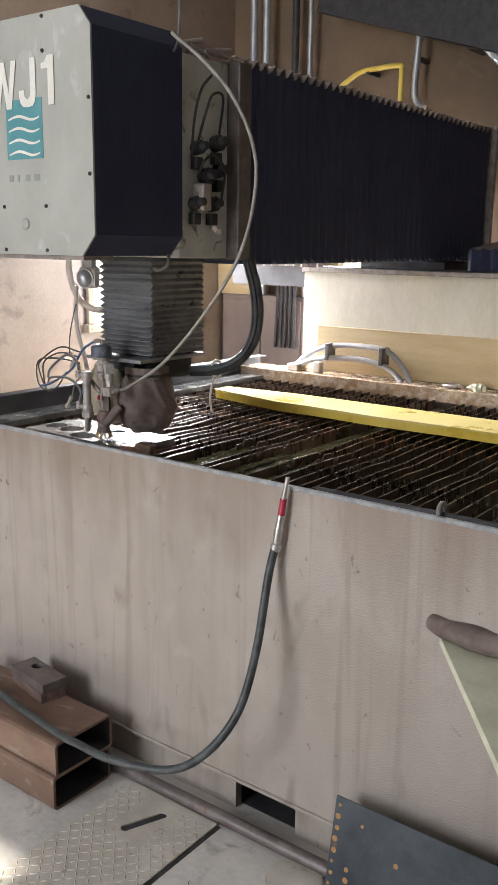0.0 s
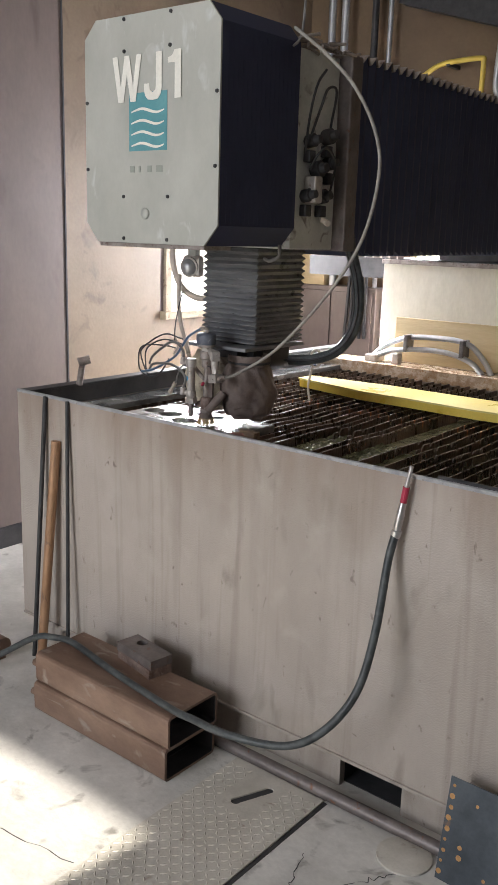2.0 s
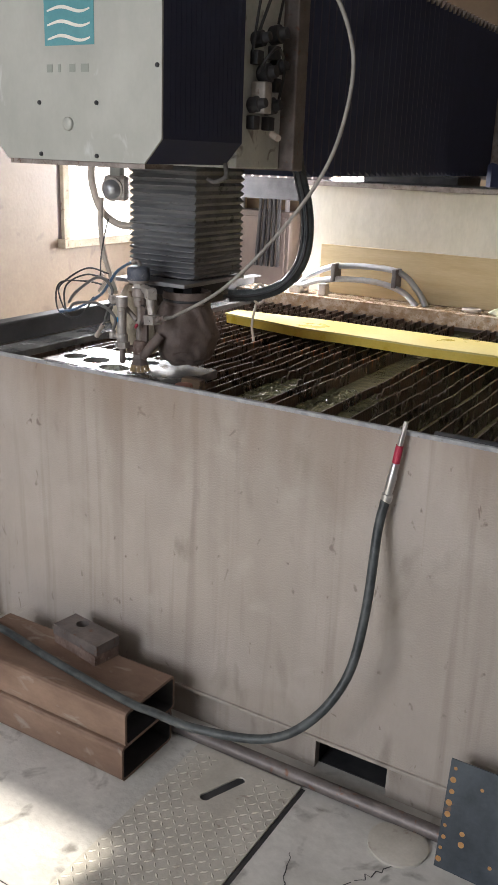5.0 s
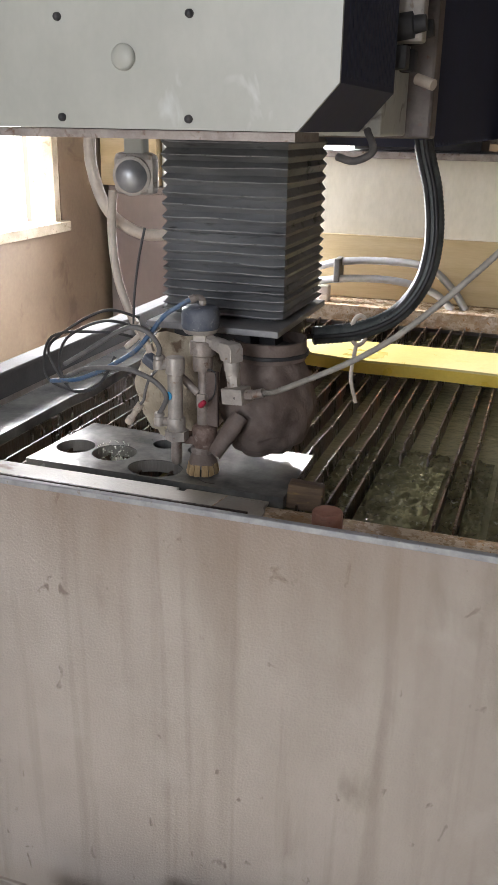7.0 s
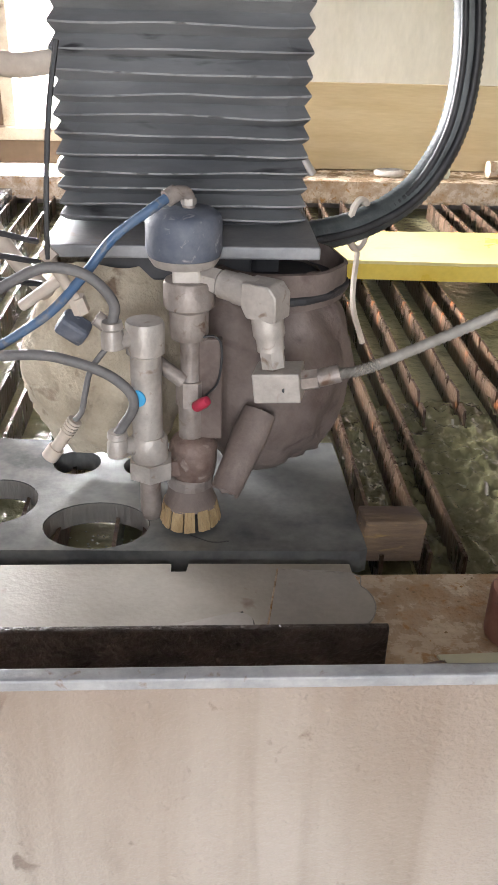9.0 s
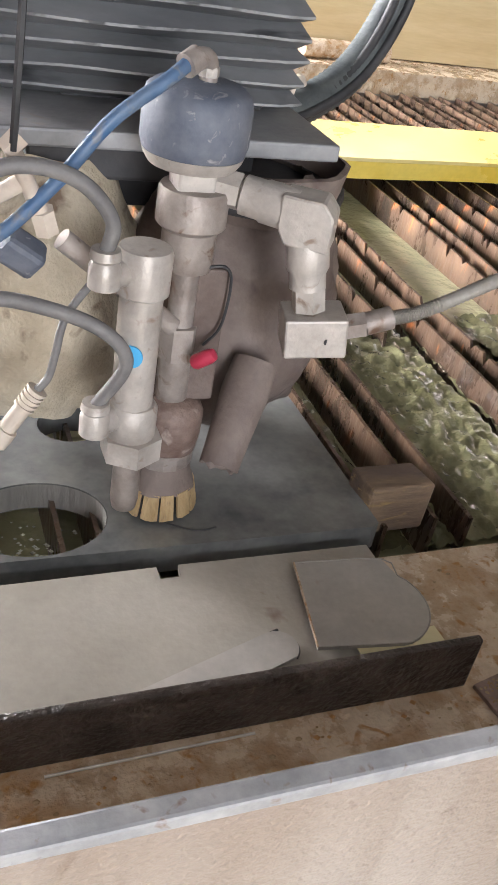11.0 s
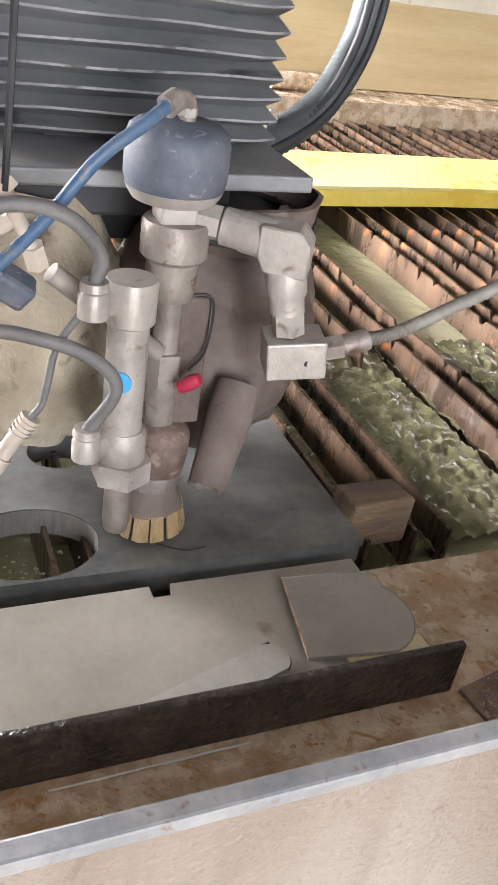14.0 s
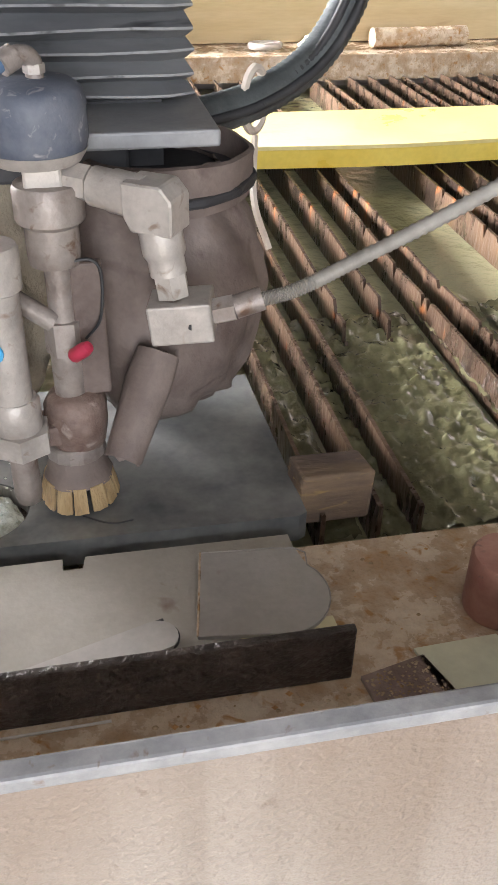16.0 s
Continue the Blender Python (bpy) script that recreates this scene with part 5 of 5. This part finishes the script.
# ---- stacked box beams ----
for k in range(2):
    bmth = thing("box_beam", "brown rusty square steel box beam, stacked in a pair", "steel beam", group="stacked box beams")
    bm = bmesh.new()
    x0, x1 = (-2.295, -1.712) if k else (-2.3, -1.718)
    z0 = k * 0.1
    yy0, yy1 = (1.478, 1.684) if k else (1.472, 1.68)
    w = 0.008
    prof = []
    for cx, cz, s0 in ((yy1 - 0.014, z0 + 0.086, 0), (yy0 + 0.014, z0 + 0.086, 90), (yy0 + 0.014, z0 + 0.014, 180), (yy1 - 0.014, z0 + 0.014, 270)):
        for a in (0, 30, 60, 90):
            prof.append((cx, cz, math.cos(radians(s0 + a)), math.sin(radians(s0 + a))))
    loops = []
    for x, rr in ((x0, 0.014), (x1, 0.014), (x1, 0.006), (x0, 0.006)):
        loops.append([bm.verts.new((x, cy + rr * ca, cz + rr * sa)) for cy, cz, ca, sa in prof])
    for a, b in zip(loops, loops[1:] + loops[:1]):
        for i in range(16):
            # inner faces take the dark colour for the shade in the hollow
            bm.faces.new((a[i], a[(i + 1) % 16], b[(i + 1) % 16], b[i])).material_index = int(a is loops[2])
    part("beam_body", bm, M_BEAM, bmth).data.materials.append(M_DARK)
    # cap added to close off light, and a dark strip for the shade inside
    part("added_end_cap", B(x0 + 0.01, yy0 + 0.0085, z0 + 0.0085, x0 + 0.016, yy1 - 0.0085, z0 + 0.0915), M_DARK, bmth)
    part("inner_shade", B(x0 + 0.02, yy0 + 0.0088, z0 + 0.0085, x1 - 0.07, yy1 - 0.0088, z0 + 0.0105), M_DARK, bmth)
    part("end_stud", R((x0 - 0.03, yy0 + 0.02, z0 + 0.05), (x0, yy0 + 0.02, z0 + 0.05), 0.012, seg=12), M_BEAM, bmth)
# drilled blocks
for k in range(2):
    o = thing("steel_block", "dark square steel block with a drilled hole" if k else "dark square steel block under another", "steel block", group="stacked steel blocks")
    bm = bmesh.new()
    hole = ring(-0.03, 0.015, 0.018, 24)
    outline(bm, [[(-0.088, -0.04), (0.088, -0.04), (0.088, 0.04), (-0.088, 0.04)], hole], 0, 0.028, pose(-1.985, 1.652, 0.2005 + k * 0.029, 0, 0, -8 if k else -11))
    part("block_body", bm, M_BLOCK if k else M_GRIME, o)

# ---- tread plate in the floor ----
tp = thing("tread_plate", "worn steel tread plate cover with a lifting slot", "floor plate")
bm = bmesh.new()
slot = [(-1.515 + 0.014 * math.cos(a), 1.54 + 0.014 * math.sin(a)) for a in [radians(180 + i * 22.5) for i in range(9)]] + [(-1.475 + 0.014 * math.cos(a), 1.635 + 0.014 * math.sin(a)) for a in [radians(i * 22.5) for i in range(9)]]
PX, PXX = -1.642, -1.335
outline(bm, [[(PX, 0.3), (PXX, 0.3), (PXX, 1.70), (PX, 1.70)], slot], 0.0005, 0.006)
part("plate_body", bm, M_TREAD, tp)
part("slot_shadow", B(-1.54, 1.51, 0.0004, -1.45, 1.66, 0.0012), M_DARK, tp)
bm = bmesh.new()
nx, ny = 15, 55
for i in range(nx):
    for j in range(ny):
        x, y = PX + 0.012 + i * 0.0204, 0.5 + j * 0.0216
        if 1.5 < y < 1.68 and -1.555 < x < -1.435 or y > 1.69:
            continue
        m_ = pose(x, y, 0.006, 0, 0, 45 if (i + j) % 2 else -45)
        vs = [bm.verts.new(m_ @ Vector(p)) for p in ((-0.0098, 0, 0), (0, -0.0031, 0), (0.0098, 0, 0), (0, 0.0031, 0), (-0.005, 0, 0.002), (0.005, 0, 0.002))]
        for f in ((0, 1, 4), (1, 5, 4), (1, 2, 5), (2, 3, 5), (3, 4, 5), (3, 0, 4)):
            bm.faces.new([vs[k] for k in f])
tagged(part("tread_pattern", bm, M_TREAD, tp), kind="stuff")
part("gap_shadow", B(PXX, 0.3, 0.0003, PXX + 0.012, 1.70, 0.001), M_DARK, tp)

# floor pipe and small floor things
fp = thing("floor_pipe", "dull grey steel pipe along the foot of the tank", "pipe")
part("pipe_body", R((-1.8, 1.712, 0.018), (0.6, 1.735, 0.018), 0.018, seg=18), M_BLOCK, fp, smooth=40)
dk = thing("leaning_sheet", "blue-grey steel sheet with rusty holes leaning on the tank", "steel sheet")
mm = pose(-0.97, 1.645, 0.0, 78, 0, -2)
bm = bmesh.new()
outline(bm, [[(0, 0), (0.75, -0.0), (0.72, 0.27), (-0.005, 0.255)]], -0.002, 0.002, mm)
part("sheet_body", bm, M_BLUES, dk)
for k in range(34):
    if k < 9:
        x, y = 0.006 + 0.004 * random.random(), 0.02 + k * 0.027
    else:
        x, y = random.uniform(0.03, 0.6), random.choice((random.uniform(0.2, 0.24), random.uniform(0.03, 0.2), random.uniform(0.03, 0.06)))
    bm = bmesh.new()
    outline(bm, [ring(x, y, random.uniform(0.004, 0.0075), 10)], 0.0021, 0.0028, mm)
    part("rust_hole", bm, M_RUSTSPOT, dk)
bs = thing("round_base", "flat round pale base under the pipe", "disc")
part("disc", L((-1.06, 1.655, 0.0005), [(0.07, 0), (0.07, 0.006), (0.06, 0.009), (0.002, 0.009)], seg=30), M_TREAD, bs, smooth=40)
bm = bmesh.new()
for a, b in (((-1.3, 1.2), (-1.1, 1.5)), ((-1.1, 1.5), (-1.02, 1.64)), ((-1.2, 1.35), (-1.26, 1.5)), ((-2.2, 1.0), (-1.66, 1.1))):
    n = 14
    pts = [Vector((a[0] + (b[0] - a[0]) * i / n + random.uniform(-0.008, 0.008), a[1] + (b[1] - a[1]) * i / n + random.uniform(-0.008, 0.008), 0.0012)) for i in range(n + 1)]
    for p, q in zip(pts, pts[1:]):
        d = (q - p).normalized().cross(Vector((0, 0, 1))) * random.uniform(0.0006, 0.0016)
        bm.faces.new([bm.verts.new(v) for v in (p - d, q - d, q + d, p + d)])
tagged(part("floor_cracks", bm, M_DARK), "dark cracks in the concrete floor", "crack", kind="stuff")
wr = thing("floor_fitting", "brass hose fitting lying at the tank corner", "fitting")
part("fitting_body", R((-2.72, 1.60, 0.06), (-2.64, 1.60, 0.06), 0.03, seg=16), M_BEAM, wr, smooth=40)
part("fitting_foot", B(-2.7, 1.58, 0, -2.66, 1.62, 0.04), M_BEAM, wr)

# glove-like rag on a paper, on a side bench
bench = thing("side_bench", "pale side bench with papers and a rag", "bench")
bm = bmesh.new()
outline(bm, [[(-0.665, 1.515), (-0.2, 1.52), (-0.2, 1.1), (-0.36, 1.1)]], 0.795, 0.81)
part("bench_top", bm, M_CARD, bench)
part("bench_leg", B(-0.28, 1.2, 0, -0.22, 1.45, 0.794), M_DARK, bench)
rag = thing("work_rag", "crumpled dark brown work rag on the bench", "rag")
bm = bmesh.new()
pts = [(-0.685, 1.515, 0.826), (-0.62, 1.50, 0.835), (-0.52, 1.48, 0.835), (-0.4, 1.46, 0.85), (-0.3, 1.45, 0.84)]
sweep(bm, pts, 0.018, seg=12, n=6)
for v in bm.verts:
    f = 1 + 1.1 * min(1, max(0, (v.co.x + 0.68) / 0.2))
    v.co.z = 0.826 + (v.co.z - 0.826) * f * 0.7 + 0.012 * noise.noise(v.co * 18)
    v.co.y += 0.02 * noise.noise(v.co * 14)
part("rag_body", bm, M_BOOT, rag, smooth=60)

# ---- far background ----
pp = thing("wall_pipes", "pair of galvanised pipes on the back wall", "pipe")
for x in (-3.36, -3.27):
    part("pipe", R((x, 4.5, 0.3), (x, 4.5, H), 0.022, seg=14), M_PIPEW, pp, smooth=40)
part("dark_pipe", R((-3.08, 4.52, 0.3), (-3.08, 4.52, H), 0.02, seg=14), M_DARK, pp, smooth=40)
part("dark_pipe", R((-2.98, 4.52, 0.3), (-2.98, 4.52, H), 0.014, seg=14), M_PIPEW, pp, smooth=40)
brc = thing("dark_brace", "dark diagonal steel brace high on the wall", "brace")
part("wall_bracket", B(-2.0, 4.44, 2.45, -1.9, 4.618, 2.55), M_DARK, brc)
part("brace_bar", B(-1.1, -0.05, -0.11, 1.3, 0.05, 0.11, m=pose(-1.75, 4.4, 2.5, 0, 17, 0)), M_BLACK, brc)
up = thing("bent_pipe", "bright bent metal pipe hanging on the wall", "pipe")
part("pipe_bend", S([(-2.29, 4.5, 2.72), (-2.3, 4.5, 2.5), (-2.31, 4.5, 2.3), (-2.29, 4.5, 2.235), (-2.24, 4.48, 2.2)], 0.018), M_PIPEW, up, smooth=50)
part("wall_bracket", B(-2.31, 4.5, 2.44, -2.29, 4.618, 2.46), M_DARK, up)
yr = thing("yellow_rod", "thin yellow bent rod above the arm", "rod")
part("rod_bend", S([(-2.78, 4.5, 2.34), (-2.65, 4.5, 2.41), (-2.52, 4.5, 2.425), (-2.4, 4.5, 2.425), (-2.39, 4.5, 2.4), (-2.39, 4.5, 2.25)], 0.014), M_YELLOW, yr, smooth=50)
part("wall_bracket", B(-2.6, 4.49, 2.4, -2.58, 4.618, 2.42), M_DARK, yr)
tr = thing("air_regulator", "chrome air regulator with a downpipe", "regulator")
part("pipe", S([(-2.05, 4.45, 3.2), (-2.05, 4.45, 2.75), (-2.04, 4.45, 2.6), (-1.9, 4.45, 2.45), (-1.75, 4.45, 2.3)], 0.024), M_PIPEW, tr, smooth=50)
part("regulator_body", L((-2.05, 4.45, 2.6), [(0.03, 0), (0.045, 0.02), (0.045, 0.12), (0.03, 0.14), (0.05, 0.15), (0.05, 0.2), (0.02, 0.22)], seg=18), M_CHROME, tr, smooth=40)
cb = thing("cardboard_box", "brown cardboard box on a shelf by the wall", "box")
part("box_body", B(-3.58, 4.45, 1.201, -3.3, 4.61, 1.43, bevel=0.004), M_BOARD, cb)
cab = thing("low_cabinet", "brown wooden cabinet standing by the back wall", "cabinet")
part("cabinet_body", B(-3.55, 4.46, 0.06, -2.93, 4.615, 1.2, bevel=0.004), M_WALL, cab)
part("plinth", B(-3.53, 4.47, 0.0, -2.95, 4.615, 0.06), M_DARK, cab)
part("door", B(-3.53, 4.445, 0.09, -3.245, 4.459, 1.17, bevel=0.003), M_WALL, cab)
part("door", B(-3.235, 4.445, 0.09, -2.95, 4.459, 1.17, bevel=0.003), M_WALL, cab)
hs = thing("hanging_cables", "dark cables hanging on the wall", "cable")
for k in range(5):
    part("cable", S([(-3.1 + 0.03 * k, 4.43, 1.45), (-3.1 + 0.03 * k, 4.425, 1.2), (-3.12 + 0.035 * k, 4.43, 0.9)], 0.01, seg=8), M_DARK, hs, smooth=50)

# ---- moving water ----


def foam(name, label, c, rx, ry, h, drops, seed):
    """Thrown water: a torn heaving surface with some loose drops."""
    rng = random.Random(seed)
    bm = bmesh.new()
    nr, ns = 22, 54
    rings = []
    for i in range(nr + 1):
        u = i / nr
        rv = []
        for k in range(ns):
            a = 2 * math.pi * k / ns
            x, y = u * math.cos(a), u * math.sin(a)
            n1 = noise.noise((x * 2.2 + seed, y * 2.2, seed))
            n2 = abs(noise.noise((x * 6 + seed, y * 6, 2 * seed)))
            n3 = abs(noise.noise((x * 15, y * 15 + seed, seed)))
            z = h * (1 - u * u) * (0.35 + 0.7 * n1 + 0.7 * n2 + 0.35 * n3)
            rv.append(bm.verts.new((rx * x * (1 + 0.1 * n1), ry * y * (1 + 0.1 * n2), z)))
        rings.append(rv)
    for a, b in zip(rings, rings[1:]):
        for k in range(ns):
            bm.faces.new((a[k], a[(k + 1) % ns], b[(k + 1) % ns], b[k]))
    loose = bmesh.new()
    for k in range(drops):
        a, rr, s = rng.uniform(0, 6.28), rng.random() ** 0.5, rng.uniform(0.0005, 0.0016)
        p = Vector((rx * rr * math.cos(a), ry * rr * math.sin(a), h * rng.uniform(0.4, 1.6)))
        o = [loose.verts.new(p + s * Vector(d)) for d in ((1.6, 0, 0), (-1.6, 0, 0), (0, 1, 0), (0, -1, 0), (0, 0, 1.2), (0, 0, -1.2))]
        for f in ((0, 2, 4), (2, 1, 4), (1, 3, 4), (3, 0, 4), (2, 0, 5), (1, 2, 5), (3, 1, 5), (0, 3, 5)):
            loose.faces.new([o[q] for q in f])
    o = tagged(part(name, bm, M_FOAM, smooth=80), label, "water")
    part("spray", loose, M_FOAM, o, "loose flying drops")
    o.location = c
    return o


splash_a = foam("water_splash", "white water splashing up through the cut-out", (-2.211, 2.06, 0.79), 0.046, 0.036, 0.034, 160, 3)
splash_b = foam("water_splash", "white foam bursting beside the plate", (-2.318, 2.105, 0.79), 0.037, 0.037, 0.034, 110, 4)


def churn(x0, x1, y0, y1, seed):
    """Broken water between two slats."""
    bm = bmesh.new()
    nx, ny = max(10, int((x1 - x0) / 0.004)), 110
    g = [[bm.verts.new((x0 + (x1 - x0) * i / nx, y0 + (y1 - y0) * j / ny, 0.006 * noise.noise((i * 0.35 + seed, j * 0.2, seed)) + 0.004 * noise.noise((i * 0.8, j * 0.6, seed)) + 0.002 * noise.noise((i * 1.7, j * 1.3, seed)))) for j in range(ny + 1)] for i in range(nx + 1)]
    for i in range(nx):
        for j in range(ny):
            bm.faces.new((g[i][j], g[i + 1][j], g[i + 1][j + 1], g[i][j + 1]))
    return bm


churns = []
for k, wide in ((0, 1), (1, 1), (2, 3), (5, 1), (6, 1), (7, 2), (9, 2)):
    x = -1.935 + k * SP
    o = tagged(part("churning_water", churn(x + 0.006, x + SP * wide - 0.006, 2.04, 2.44, 3.1 * k + 1), M_CHURN, smooth=80), "churning olive water between the slats", "water")
    o.location = (0, 0, WAT + 0.012)
    churns.append(o)


def motions():
    """The splashes rise and fall; the churned water jolts to and fro."""
    def up(t, beats):
        return max([math.exp(-((t - b) / 0.28) ** 2) for b in beats])
    ts = [round(i * 0.25, 2) for i in range(65)]
    beats_a = (0.6, 2.1, 3.4, 4.9, 6.4, 8.5, 9.8, 11.5, 13.5, 14.6, 16.0)
    beats_b = (1.2, 2.8, 4.2, 5.6, 7.2, 8.5, 10.4, 11.6, 13.4, 14.2, 15.8)
    walk(splash_a, [(t, pose(-2.211, 2.06, 0.79 + 0.075 * up(t, beats_a), 0, 0, 8 * math.sin(9 * t))) for t in ts])
    walk(splash_b, [(t, pose(-2.318, 2.105, 0.79 + 0.08 * up(t, beats_b), 0, 0, 40 * math.sin(7 * t))) for t in ts])
    for k, o in enumerate(churns):
        walk(o, [(t, pose(0.0, 0.012 * math.sin(2.6 * t + k), WAT + 0.013 + 0.0025 * math.sin(4.4 * t + 2 * k))) for t in ts])


motions()
